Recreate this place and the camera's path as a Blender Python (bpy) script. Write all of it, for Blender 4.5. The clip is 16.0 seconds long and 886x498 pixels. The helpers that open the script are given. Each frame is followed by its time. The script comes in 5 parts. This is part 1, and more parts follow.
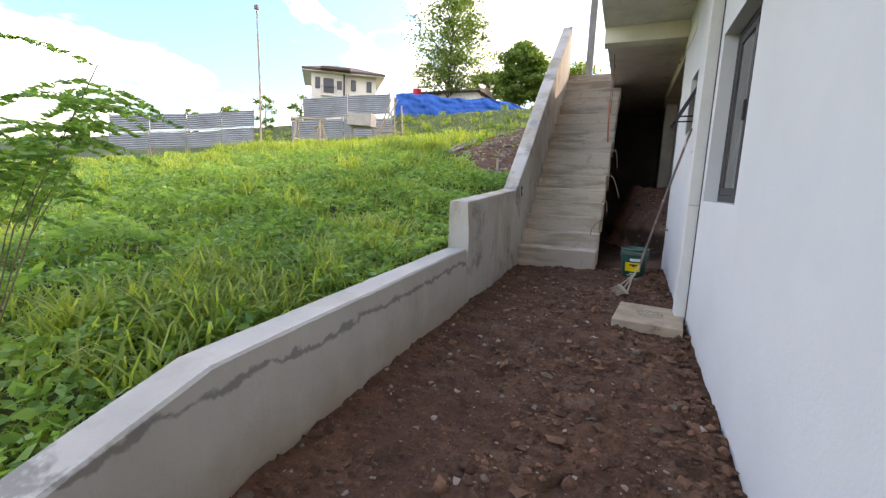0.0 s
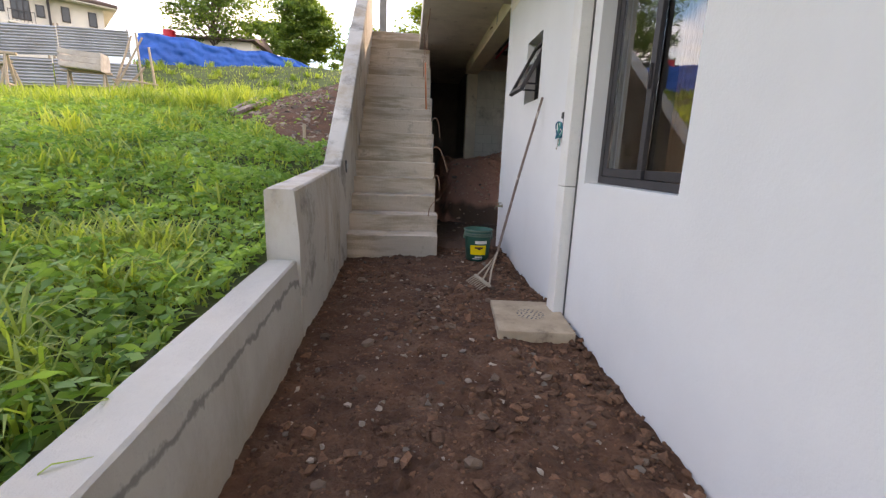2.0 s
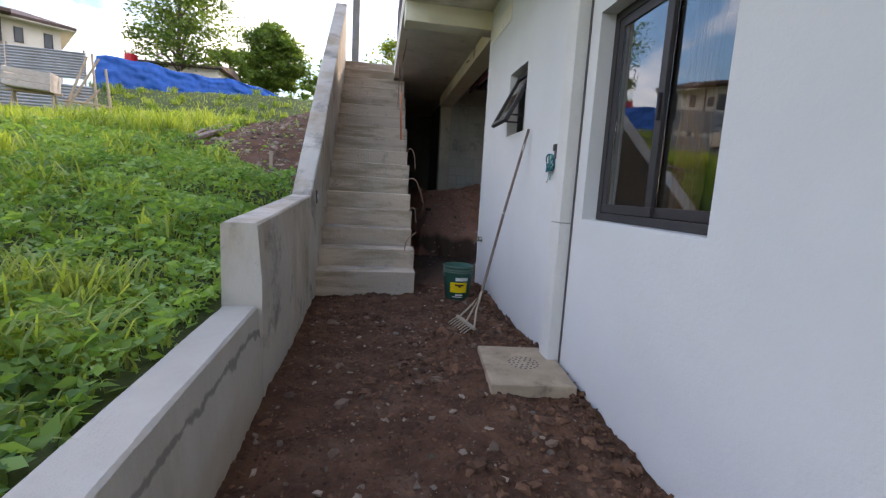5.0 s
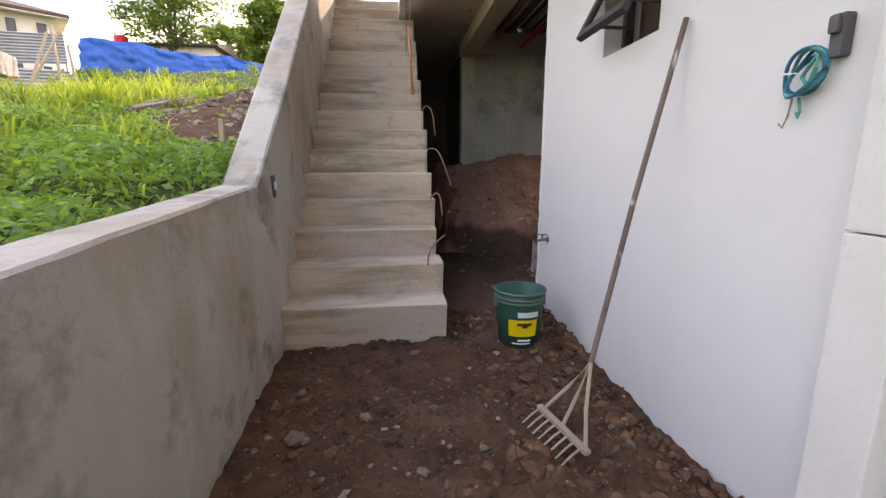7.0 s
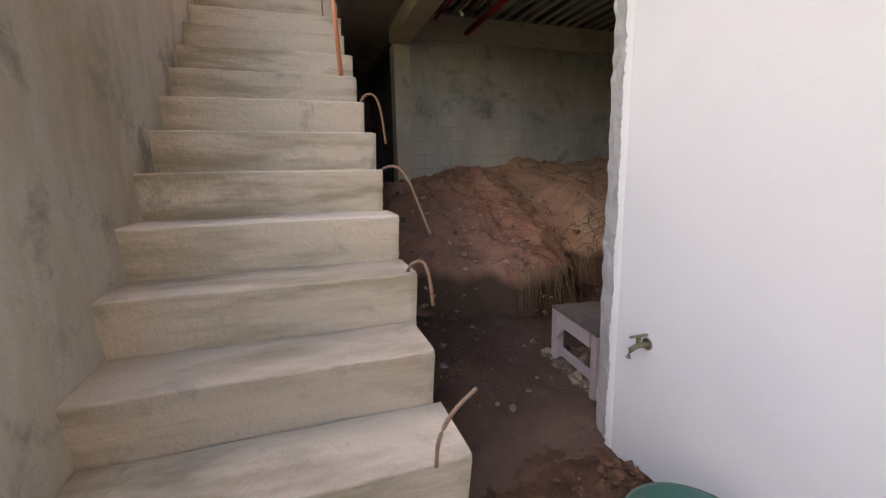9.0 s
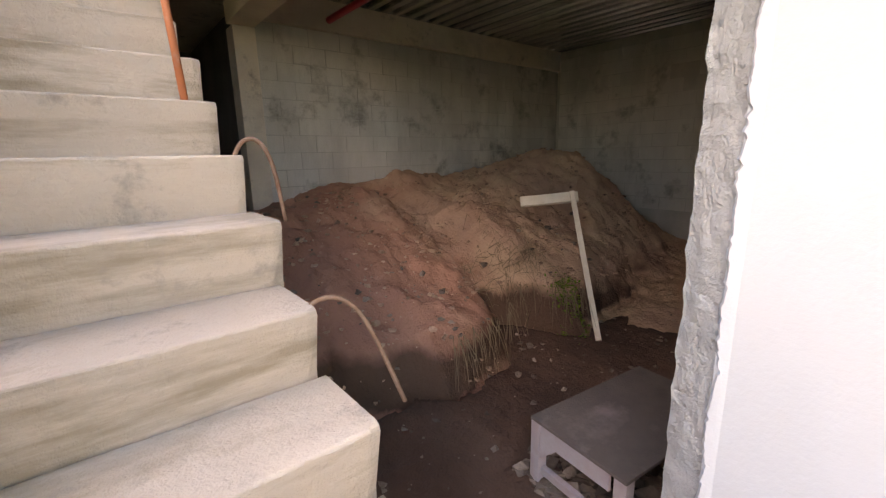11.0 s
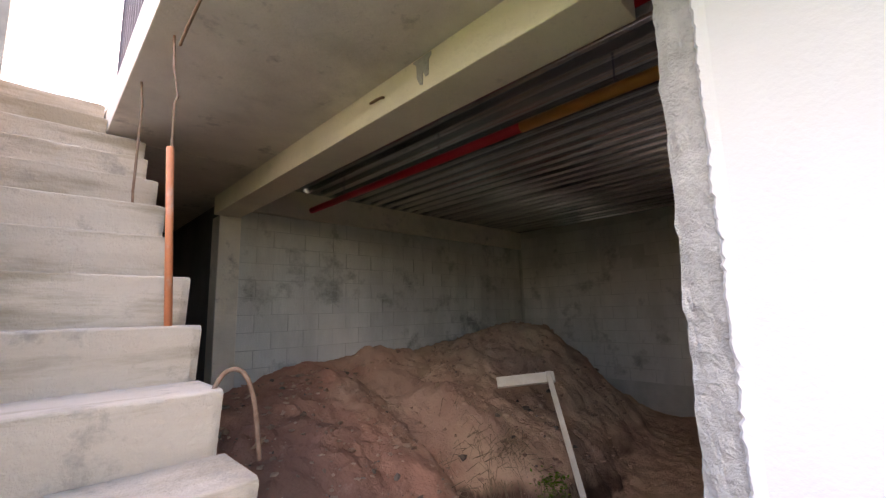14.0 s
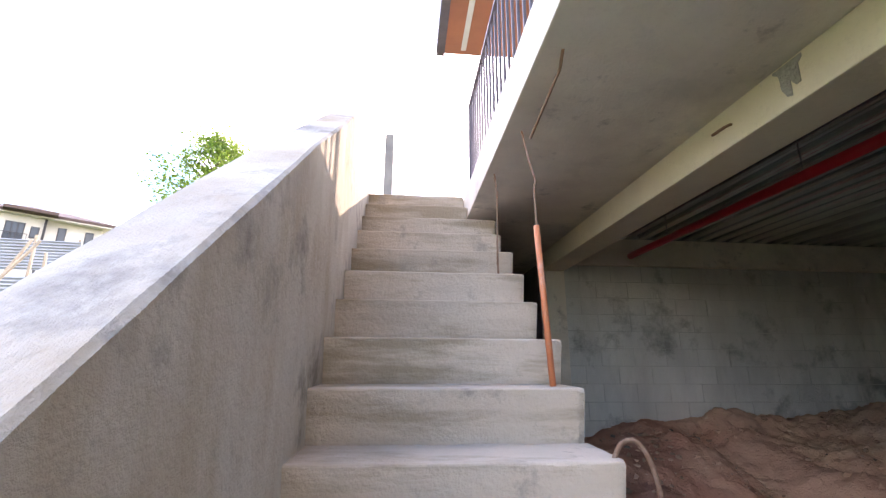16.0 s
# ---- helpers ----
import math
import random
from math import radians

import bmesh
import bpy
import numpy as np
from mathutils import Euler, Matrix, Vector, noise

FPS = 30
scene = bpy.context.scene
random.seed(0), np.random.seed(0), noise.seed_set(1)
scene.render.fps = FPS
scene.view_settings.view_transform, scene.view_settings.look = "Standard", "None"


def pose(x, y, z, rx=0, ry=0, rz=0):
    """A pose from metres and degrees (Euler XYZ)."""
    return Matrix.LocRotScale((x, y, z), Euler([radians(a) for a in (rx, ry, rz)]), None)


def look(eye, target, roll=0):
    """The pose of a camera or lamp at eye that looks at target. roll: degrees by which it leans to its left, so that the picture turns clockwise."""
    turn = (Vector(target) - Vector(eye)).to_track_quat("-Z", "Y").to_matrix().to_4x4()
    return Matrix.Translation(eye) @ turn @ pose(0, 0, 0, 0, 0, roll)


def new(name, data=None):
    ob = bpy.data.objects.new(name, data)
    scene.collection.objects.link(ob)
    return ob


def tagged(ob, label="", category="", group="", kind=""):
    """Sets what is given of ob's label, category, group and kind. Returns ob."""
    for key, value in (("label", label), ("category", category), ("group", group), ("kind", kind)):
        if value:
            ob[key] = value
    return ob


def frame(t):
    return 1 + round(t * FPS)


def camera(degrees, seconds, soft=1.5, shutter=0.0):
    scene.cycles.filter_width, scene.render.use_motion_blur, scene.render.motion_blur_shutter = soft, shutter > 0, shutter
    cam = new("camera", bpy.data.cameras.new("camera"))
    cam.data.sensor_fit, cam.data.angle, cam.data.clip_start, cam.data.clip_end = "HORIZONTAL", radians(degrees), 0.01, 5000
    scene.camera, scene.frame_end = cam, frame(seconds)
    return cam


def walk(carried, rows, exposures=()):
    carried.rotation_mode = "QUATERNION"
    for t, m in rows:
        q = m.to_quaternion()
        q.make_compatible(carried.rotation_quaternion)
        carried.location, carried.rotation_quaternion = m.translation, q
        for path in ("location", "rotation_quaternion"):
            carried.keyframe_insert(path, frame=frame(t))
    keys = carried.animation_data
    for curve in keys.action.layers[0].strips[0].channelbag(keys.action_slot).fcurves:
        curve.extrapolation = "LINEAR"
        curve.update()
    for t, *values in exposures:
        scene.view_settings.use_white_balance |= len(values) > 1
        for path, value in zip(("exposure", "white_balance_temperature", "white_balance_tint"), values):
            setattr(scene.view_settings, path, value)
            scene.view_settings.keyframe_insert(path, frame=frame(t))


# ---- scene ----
cam = camera(92.8, 16.0, soft=1.3)
PATH = [
    (0, (-0.036, 0.262, 1.087), (-0.805, 2.082, 0.78), 2.1),
    (0.5, (-0.218, 0.666, 1.035), (-0.676, 2.53, 0.473), 2.6),
    (1, (-0.435, 0.924, 1.065), (-0.645, 2.828, 0.491), 1.4),
    (1.5, (-0.552, 1.176, 1.103), (-0.573, 3.116, 0.619), 1.3),
    (2, (-0.649, 1.279, 1.15), (-0.483, 3.227, 0.729), 2.2),
    (2.5, (-0.769, 1.344, 1.197), (-0.543, 3.307, 0.888), 2.3),
    (3, (-0.789, 1.33, 1.198), (-0.598, 3.315, 1.037), 1.9),
    (3.5, (-0.807, 1.353, 1.302), (-0.637, 3.346, 1.272), 1.1),
    (4, (-0.822, 1.378, 1.34), (-0.642, 3.37, 1.353), 0.8),
    (4.5, (-0.82, 1.433, 1.235), (-0.548, 3.412, 1.129), 2.4),
    (4.7, (-0.789, 1.477, 1.16), (-0.473, 3.441, 0.956), 3.3),
    (6.8, (-0.607, 3.253, 1.129), (-0.399, 5.203, 0.736), -0.1),
    (7, (-0.64, 3.442, 1.142), (-0.412, 5.391, 0.754), -0.0),
    (7.5, (-0.649, 3.898, 1.206), (-0.301, 5.834, 0.848), -0.9),
    (8, (-0.638, 4.359, 1.192), (-0.243, 6.291, 0.859), -1.6),
    (8.2, (-0.675, 4.542, 1.208), (-0.222, 6.465, 0.897), -1.5),
    (10.3, (-0.74, 6.223, 1.482), (0.21, 7.9, 0.947), -1.5),
    (10.5, (-0.763, 6.303, 1.563), (0.29, 7.914, 1.021), -1.5),
    (11, (-0.729, 6.334, 1.666), (0.504, 7.847, 1.232), -1.2),
    (11.5, (-0.687, 6.39, 1.762), (0.628, 7.882, 1.551), -0.2),
    (12, (-0.756, 6.429, 1.784), (0.548, 7.939, 1.653), 0.5),
    (12.5, (-0.802, 6.443, 1.785), (0.5, 7.961, 1.735), 0.3),
    (13, (-0.803, 6.44, 1.833), (0.541, 7.92, 1.899), -0.2),
    (13.5, (-0.792, 6.427, 1.869), (0.595, 7.855, 2.066), -0.9),
    (14, (-0.784, 6.409, 1.905), (0.596, 7.825, 2.202), -1.5),
    (14.5, (-0.817, 6.41, 1.915), (0.364, 7.992, 2.236), -1.5),
    (15, (-0.893, 6.467, 1.903), (-0.106, 8.277, 2.221), -1.6),
    (15.5, (-0.993, 6.503, 1.925), (-0.708, 8.445, 2.31), -1.4),
    (16, (-1.019, 6.497, 1.985), (-0.861, 8.425, 2.494), 0.4),
]
EXPOSURES = [(0.0, 2.85, 8100, 21), (0.5, 2.75, 9300, 24), (1.0, 2.95, 9300, 25), (2.0, 2.9, 8900, 25), (4.0, 2.5, 7100, 20), (4.7, 2.5, 7500, 21), (6.8, 3.1, 9200, 27), (8.2, 3.25, 9500, 28), (10.3, 3.9, 10600, 31), (12.5, 4.1, 10200, 32), (14.0, 4.0, 8800, 32), (15.0, 4.05, 8800, 32), (16.0, 3.85, 7700, 28)]
walk(cam, [(t, look(eye, target, roll)) for t, eye, target, roll in PATH], EXPOSURES)

# ---- light ----
SUN_AZ, SUN_EL = 28.0, 23.0  # degrees from +y towards +x, and above the horizon
world = bpy.data.worlds.new("World")
scene.world = world
world.use_nodes = True


def build_sky():
    nt = world.node_tree
    nt.nodes.clear()
    out = nt.nodes.new("ShaderNodeOutputWorld")
    bg = nt.nodes.new("ShaderNodeBackground")
    sky = nt.nodes.new("ShaderNodeTexSky")
    sky.sky_type, sky.sun_disc = "NISHITA", False
    sky.sun_elevation, sky.sun_rotation = radians(SUN_EL), radians(SUN_AZ)
    sky.air_density, sky.dust_density, sky.ozone_density = 1.0, 0.6, 2.0
    co = nt.nodes.new("ShaderNodeTexCoord")
    sep = nt.nodes.new("ShaderNodeSeparateXYZ")
    nt.links.new(co.outputs["Generated"], sep.inputs[0])
    lift = nt.nodes.new("ShaderNodeMath"); lift.operation = "ADD"; lift.inputs[1].default_value = 0.22
    nt.links.new(sep.outputs["Z"], lift.inputs[0])
    low = nt.nodes.new("ShaderNodeMath"); low.operation = "MAXIMUM"; low.inputs[1].default_value = 0.05
    nt.links.new(lift.outputs[0], low.inputs[0])
    flat = nt.nodes.new("ShaderNodeVectorMath"); flat.operation = "DIVIDE"
    comb = nt.nodes.new("ShaderNodeCombineXYZ")
    for k in range(3):
        nt.links.new(low.outputs[0], comb.inputs[k])
    nt.links.new(co.outputs["Generated"], flat.inputs[0]); nt.links.new(comb.outputs[0], flat.inputs[1])
    no = nt.nodes.new("ShaderNodeTexNoise")
    no.inputs["Scale"].default_value, no.inputs["Detail"].default_value, no.inputs["Roughness"].default_value = 1.3, 9.0, 0.56
    no.inputs["Distortion"].default_value = 0.25
    nt.links.new(flat.outputs[0], no.inputs["Vector"])
    ramp = nt.nodes.new("ShaderNodeValToRGB")
    ramp.color_ramp.elements[0].position, ramp.color_ramp.elements[1].position = 0.475, 0.66
    nt.links.new(no.outputs["Fac"], ramp.inputs[0])
    mix = nt.nodes.new("ShaderNodeMix"); mix.data_type = "RGBA"
    nt.links.new(ramp.outputs[0], mix.inputs[0])
    blue = nt.nodes.new("ShaderNodeHueSaturation")
    blue.inputs["Saturation"].default_value, blue.inputs["Value"].default_value = 1.25, 0.42
    nt.links.new(sky.outputs[0], blue.inputs["Color"])
    nt.links.new(blue.outputs[0], mix.inputs[6])
    mix.inputs[7].default_value = (3.9, 3.95, 4.1, 1)
    # cloudy skies are brighter overhead than low down
    high = nt.nodes.new("ShaderNodeMapRange")
    high.inputs[1].default_value, high.inputs[2].default_value = 0.0, 1.0
    high.inputs[3].default_value, high.inputs[4].default_value = 0.54, 2.6
    nt.links.new(sep.outputs["Z"], high.inputs[0])
    glow = nt.nodes.new("ShaderNodeVectorMath"); glow.operation = "SCALE"
    nt.links.new(mix.outputs[2], glow.inputs[0]); nt.links.new(high.outputs[0], glow.inputs["Scale"])
    bg.inputs["Strength"].default_value = 0.15
    nt.links.new(glow.outputs[0], bg.inputs[0])
    nt.links.new(bg.outputs[0], out.inputs[0])


build_sky()
sun_data = bpy.data.lights.new("sun", "SUN")
sun_data.energy, sun_data.angle, sun_data.color = 0.6, radians(0.6), (1.0, 0.92, 0.78)
sun = new("sun", sun_data)
SUN_DIR = Vector((math.sin(radians(SUN_AZ)) * math.cos(radians(SUN_EL)), math.cos(radians(SUN_AZ)) * math.cos(radians(SUN_EL)), math.sin(radians(SUN_EL))))
sun.matrix_world = look(SUN_DIR * 40, (0, 0, 0))


# ---- materials ----
def material(name, base, second=None, scale=4.0, rough=0.85, bump=0.3, grain=60.0, metal=0.0, spec=0.3, stain=None, stain_scale=1.2, stretch=(1, 1, 1), stain_from=0.55, jitter=0.0, stain_to=0.2, speck=0.8, stain2=None, stain2_scale=3.0, stain2_from=0.56):
    m = bpy.data.materials.new(name)
    m.use_nodes = True
    nt = m.node_tree
    b = nt.nodes["Principled BSDF"]
    b.inputs["Roughness"].default_value, b.inputs["Metallic"].default_value = rough, metal
    b.inputs["Specular IOR Level"].default_value = spec
    second = second or tuple(c * 0.72 for c in base)
    geo = nt.nodes.new("ShaderNodeNewGeometry")
    mp = nt.nodes.new("ShaderNodeMapping"); mp.inputs["Scale"].default_value = stretch
    nt.links.new(geo.outputs["Position"], mp.inputs["Vector"])

    def tex(s, detail, rgh=0.6, plain=False):
        n = nt.nodes.new("ShaderNodeTexNoise")
        n.inputs["Scale"].default_value, n.inputs["Detail"].default_value, n.inputs["Roughness"].default_value = s, detail, rgh
        nt.links.new(geo.outputs["Position"] if plain else mp.outputs[0], n.inputs["Vector"])
        return n

    def mixed(fac, a, c, mode="MIX"):
        x = nt.nodes.new("ShaderNodeMix"); x.data_type, x.blend_type = "RGBA", mode
        if fac is None:
            x.inputs[0].default_value = 1.0
        else:
            nt.links.new(fac, x.inputs[0])
        for slot, v in ((6, a), (7, c)):
            if isinstance(v, tuple):
                x.inputs[slot].default_value = (*v, 1)
            else:
                nt.links.new(v, x.inputs[slot])
        return x.outputs[2]

    def ramped(src, lo, hi):
        r = nt.nodes.new("ShaderNodeMapRange")
        r.inputs[1].default_value, r.inputs[2].default_value = lo, hi
        nt.links.new(src, r.inputs[0])
        return r.outputs[0]

    big, fine, relief = tex(scale, 5), tex(grain, 4, 0.7, True), tex(scale * 2.2, 6, 0.62, True)
    col = mixed(ramped(big.outputs["Fac"], 0.3, 0.7), base, second)
    dark = tuple(c * speck for c in base)
    col = mixed(ramped(fine.outputs["Fac"], 0.55, 0.85), col, dark)
    if stain:
        st = tex(stain_scale, 7, 0.65)
        col = mixed(ramped(st.outputs["Fac"], stain_from, stain_from + stain_to), col, stain)
    if stain2:
        st2 = tex(stain2_scale, 8, 0.7, True)
        col = mixed(ramped(st2.outputs["Fac"], stain2_from, stain2_from + 0.12), col, stain2)
    if jitter:
        info = nt.nodes.new("ShaderNodeObjectInfo")
        hsv = nt.nodes.new("ShaderNodeHueSaturation")
        nt.links.new(col, hsv.inputs["Color"])
        mr = nt.nodes.new("ShaderNodeMapRange")
        mr.inputs[3].default_value, mr.inputs[4].default_value = 1 - jitter, 1 + jitter
        nt.links.new(info.outputs["Random"], mr.inputs[0])
        nt.links.new(mr.outputs[0], hsv.inputs["Value"])
        col = hsv.outputs[0]
    nt.links.new(col, b.inputs["Base Color"])
    if bump:
        add = nt.nodes.new("ShaderNodeMath"); add.operation = "ADD"
        nt.links.new(relief.outputs["Fac"], add.inputs[0]); nt.links.new(fine.outputs["Fac"], add.inputs[1])
        bp = nt.nodes.new("ShaderNodeBump"); bp.inputs["Strength"].default_value, bp.inputs["Distance"].default_value = bump, 0.02
        nt.links.new(add.outputs[0], bp.inputs["Height"])
        nt.links.new(bp.outputs[0], b.inputs["Normal"])
    return m


M = {}
M["white"] = material("white_paint", (0.645, 0.64, 0.625), (0.60, 0.595, 0.58), 1.6, 0.8, 0.13, 45, stain=(0.66, 0.63, 0.58), stain_scale=2.5, stain_from=0.66, speck=0.95)
M["trim"] = material("trim_paint", (0.66, 0.64, 0.60), (0.60, 0.58, 0.54), 3, 0.8, 0.1, 45)
M["concrete"] = material("concrete", (0.43, 0.41, 0.37), (0.33, 0.31, 0.28), 2.5, 0.9, 0.35, 50, stain=(0.21, 0.19, 0.16), stain_scale=1.1, stain_from=0.58)
M["wallcon"] = material("wall_concrete", (0.61, 0.56, 0.49), (0.44, 0.40, 0.345), 1.5, 0.9, 0.45, 40, stain=(0.36, 0.27, 0.175), stain_scale=1.2, stain_from=0.49, stain_to=0.2, stretch=(1, 1, 0.4), stain2=(0.27, 0.24, 0.205), stain2_scale=2.3, stain2_from=0.535)
M["step"] = material("step_concrete", (0.63, 0.52, 0.41), (0.48, 0.385, 0.295), 2.2, 0.88, 0.55, 38, stain=(0.36, 0.285, 0.20), stain_scale=2.3, stain_from=0.475, stain_to=0.13, stretch=(0.38, 1, 2.5), jitter=0.08, stain2=(0.36, 0.30, 0.24), stain2_scale=5.0, stain2_from=0.575)
M["soffit"] = material("soffit_concrete", (0.80, 0.74, 0.64), (0.64, 0.58, 0.50), 2.0, 0.85, 0.25, 40, stain=(0.52, 0.47, 0.41), stain_scale=1.3, stain2=(0.38, 0.34, 0.30), stain2_scale=3.0, stain2_from=0.58)
M["beam"] = material("beam_concrete", (0.86, 0.79, 0.61), (0.74, 0.67, 0.52), 2.0, 0.85, 0.25, 40, stain=(0.30, 0.27, 0.22), stain_scale=3.0, stain_from=0.62)
M["block"] = material("concrete_block", (0.62, 0.62, 0.58), (0.48, 0.48, 0.45), 2.0, 0.95, 0.5, 60, stain=(0.74, 0.73, 0.68), stain_scale=0.9, stain_from=0.50, stretch=(1, 1, 0.3), jitter=0.04, stain2=(0.30, 0.295, 0.27), stain2_scale=1.6, stain2_from=0.55)
M["mortar"] = material("mortar", (0.54, 0.54, 0.50), (0.40, 0.40, 0.37), 3, 0.95, 0.5, 60)
M["rough"] = material("rough_mortar", (0.50, 0.485, 0.45), (0.34, 0.33, 0.305), 9, 0.95, 0.9, 40)
M["soil"] = material("soil", (0.155, 0.072, 0.040), (0.062, 0.028, 0.016), 5.0, 0.97, 1.0, 55, stain=(0.20, 0.115, 0.075), stain_scale=2.6)
# concrete with the passage's shade put into its colour; the post shares it
M["darkcon"] = material("darkened_concrete", (0.20, 0.19, 0.175), (0.13, 0.125, 0.115), 2, 0.85, 0.3, 40)
M["clay"] = material("clay", (0.60, 0.42, 0.28), (0.44, 0.28, 0.19), 1.6, 0.97, 1.0, 26, stain=(0.46, 0.29, 0.205), stain_scale=0.7, stain_from=0.46, stain_to=0.12, stain2=(0.62, 0.47, 0.34), stain2_scale=5.0, stain2_from=0.60)
M["wet"] = material("damp_soil", (0.15, 0.085, 0.058), (0.09, 0.048, 0.033), 1.8, 0.8, 0.9, 30, stain=(0.12, 0.07, 0.05), stain_scale=3.0)
M["stone"] = material("stone", (0.20, 0.13, 0.09), (0.12, 0.075, 0.05), 8, 0.9, 0.5, 40, jitter=0.35)
M["ground"] = material("hill_soil", (0.065, 0.09, 0.025), (0.06, 0.07, 0.022), 1.0, 0.97, 0.8, 12, stain=(0.10, 0.075, 0.045), stain_scale=0.6, stain_from=0.62)
M["wood"] = material("wood", (0.40, 0.31, 0.22), (0.30, 0.22, 0.15), 3, 0.8, 0.3, 40, stretch=(8, 8, 1))
M["metal"] = material("dark_metal", (0.17, 0.14, 0.155), None, 5, 0.5, 0.05, 50, metal=0.3)
M["frame"] = material("window_frame", (0.045, 0.04, 0.042), None, 6, 0.45, 0.03, 60)
M["tin"] = material("corrugated_tin", (0.33, 0.35, 0.37), (0.24, 0.25, 0.26), 1.2, 0.55, 0.1, 20, metal=0.2, stain=(0.22, 0.15, 0.10), stain_scale=1.4, stain_from=0.6)
# streaks along the ribs put bright and dark reflections into the steel's colour
M["deck"] = material("steel_deck", (0.92, 0.92, 0.92), (0.42, 0.42, 0.43), 1.6, 0.20, 0.05, 30, metal=0.9, stretch=(4, 0.12, 1), stain=(0.16, 0.15, 0.145), stain_scale=1.4, stain_from=0.50)
M["tarp"] = material("blue_tarp", (0.006, 0.11, 0.44), (0.004, 0.07, 0.29), 1.0, 0.5, 0.2, 15)
M["roof"] = material("roof_tile", (0.12, 0.08, 0.066), None, 1.5, 0.8, 0.2, 20)
M["redwood"] = material("soffit_board", (0.42, 0.16, 0.09), (0.34, 0.13, 0.08), 2.0, 0.6, 0.05, 30)


# ---- mesh helpers ----
def part(name, bm, mat, parent=None, label="", smooth=False):
    me = bpy.data.meshes.new(name)
    bmesh.ops.recalc_face_normals(bm, faces=bm.faces)
    bm.to_mesh(me)
    bm.free()
    me.materials.append(mat)
    if smooth:
        me.polygons.foreach_set("use_smooth", [True] * len(me.polygons))
    ob = new(name, me)
    if parent is not None:
        ob.parent = parent
    if label:
        tagged(ob, label)
    return ob


def empty(name, m, label="", category="", group="", kind=""):
    ob = new(name)
    ob.matrix_world = m
    return tagged(ob, label, category, group, kind)


def add_box(bm, x0, x1, y0, y1, z0, z1, bevel=0.0):
    made = bmesh.ops.create_cube(bm, size=1, matrix=Matrix.Translation(((x0 + x1) / 2, (y0 + y1) / 2, (z0 + z1) / 2)) @ Matrix.Diagonal((x1 - x0, y1 - y0, z1 - z0, 1)))
    if bevel:
        es = list({e for v in made["verts"] for e in v.link_edges})
        bmesh.ops.bevel(bm, geom=es, offset=bevel, segments=2, affect="EDGES", profile=0.6)
    return bm


def boxed(x0, x1, y0, y1, z0, z1, bevel=0.0):
    return add_box(bmesh.new(), x0, x1, y0, y1, z0, z1, bevel)


def prism(profile, axis, a, b):
    """A closed profile of (u, v) drawn out from a to b along an axis: x takes (y, z), y takes (x, z), z takes (x, y)."""
    bm = bmesh.new()
    put = {"x": lambda u, v, w: (w, u, v), "y": lambda u, v, w: (u, w, v), "z": lambda u, v, w: (u, v, w)}[axis]
    p = [bm.verts.new(put(u, v, a)) for u, v in profile]
    q = [bm.verts.new(put(u, v, b)) for u, v in profile]
    n = len(p)
    bm.faces.new(p)
    bm.faces.new(q[::-1])
    for i in range(n):
        bm.faces.new((p[i], q[i], q[(i + 1) % n], p[(i + 1) % n]))
    return bm


def add_tube(bm, pts, r, sides=8, r_end=None):
    """A round rod through the points, closed at both ends."""
    pts = [Vector(p) for p in pts]
    r_end = r if r_end is None else r_end
    rings = []
    for i, p in enumerate(pts):
        d = (pts[min(i + 1, len(pts) - 1)] - pts[max(i - 1, 0)]).normalized()
        u = d.cross(Vector((0, 0, 1)) if abs(d.z) < 0.9 else Vector((1, 0, 0))).normalized()
        v = d.cross(u)
        k = r + (r_end - r) * i / max(1, len(pts) - 1)
        rings.append([bm.verts.new(p + (u * math.cos(a) + v * math.sin(a)) * k) for a in [2 * math.pi * s / sides for s in range(sides)]])
    for a, b in zip(rings, rings[1:]):
        for s in range(sides):
            bm.faces.new((a[s], a[(s + 1) % sides], b[(s + 1) % sides], b[s]))
    bm.faces.new(rings[0][::-1])
    bm.faces.new(rings[-1])
    return bm


def tube(pts, r, sides=8, r_end=None):
    return add_tube(bmesh.new(), pts, r, sides, r_end)


def sheet_mesh(name, xs, ys, height, mat, parent=None, smooth=True):
    """A height field over a grid of x and y."""
    X, Y = np.meshgrid(xs, ys)
    Z = np.vectorize(height)(X, Y)
    nx, ny = len(xs), len(ys)
    verts = np.stack([X.ravel(), Y.ravel(), Z.ravel()], 1)
    i = np.arange(nx * ny).reshape(ny, nx)
    faces = np.stack([i[:-1, :-1].ravel(), i[:-1, 1:].ravel(), i[1:, 1:].ravel(), i[1:, :-1].ravel()], 1)
    me = bpy.data.meshes.new(name)
    me.from_pydata(verts.tolist(), [], faces.tolist())
    me.materials.append(mat)
    if smooth:
        me.polygons.foreach_set("use_smooth", [True] * len(me.polygons))
    ob = new(name, me)
    if parent is not None:
        ob.parent = parent
    return ob


# ---- the plan, in metres ----
WALL_X = 0.52          # outer face of the white house wall
WALL_END = 6.79        # where that wall stops and the open basement begins
RISE, RUN, STEPS = 0.20, 0.2737, 17
STEP_Y, STEP_Z = 5.979, 0.281
STAIR_R = -0.316
SLAB_X, SLAB_LOW, SLAB_TOP = -0.50, 3.25, 3.535
BACK_Y, SIDE_X = 11.44, 6.30


def inner(y):
    """The inner face of the garden wall, which runs a little askew."""
    return -1.305 - 0.015 * (min(y, 5.8) - 3.7) - 0.020 * max(y - 5.8, 0)


def bumps(x, y, s, seed=0.0):
    return noise.noise(Vector((x * s, y * s, seed)))


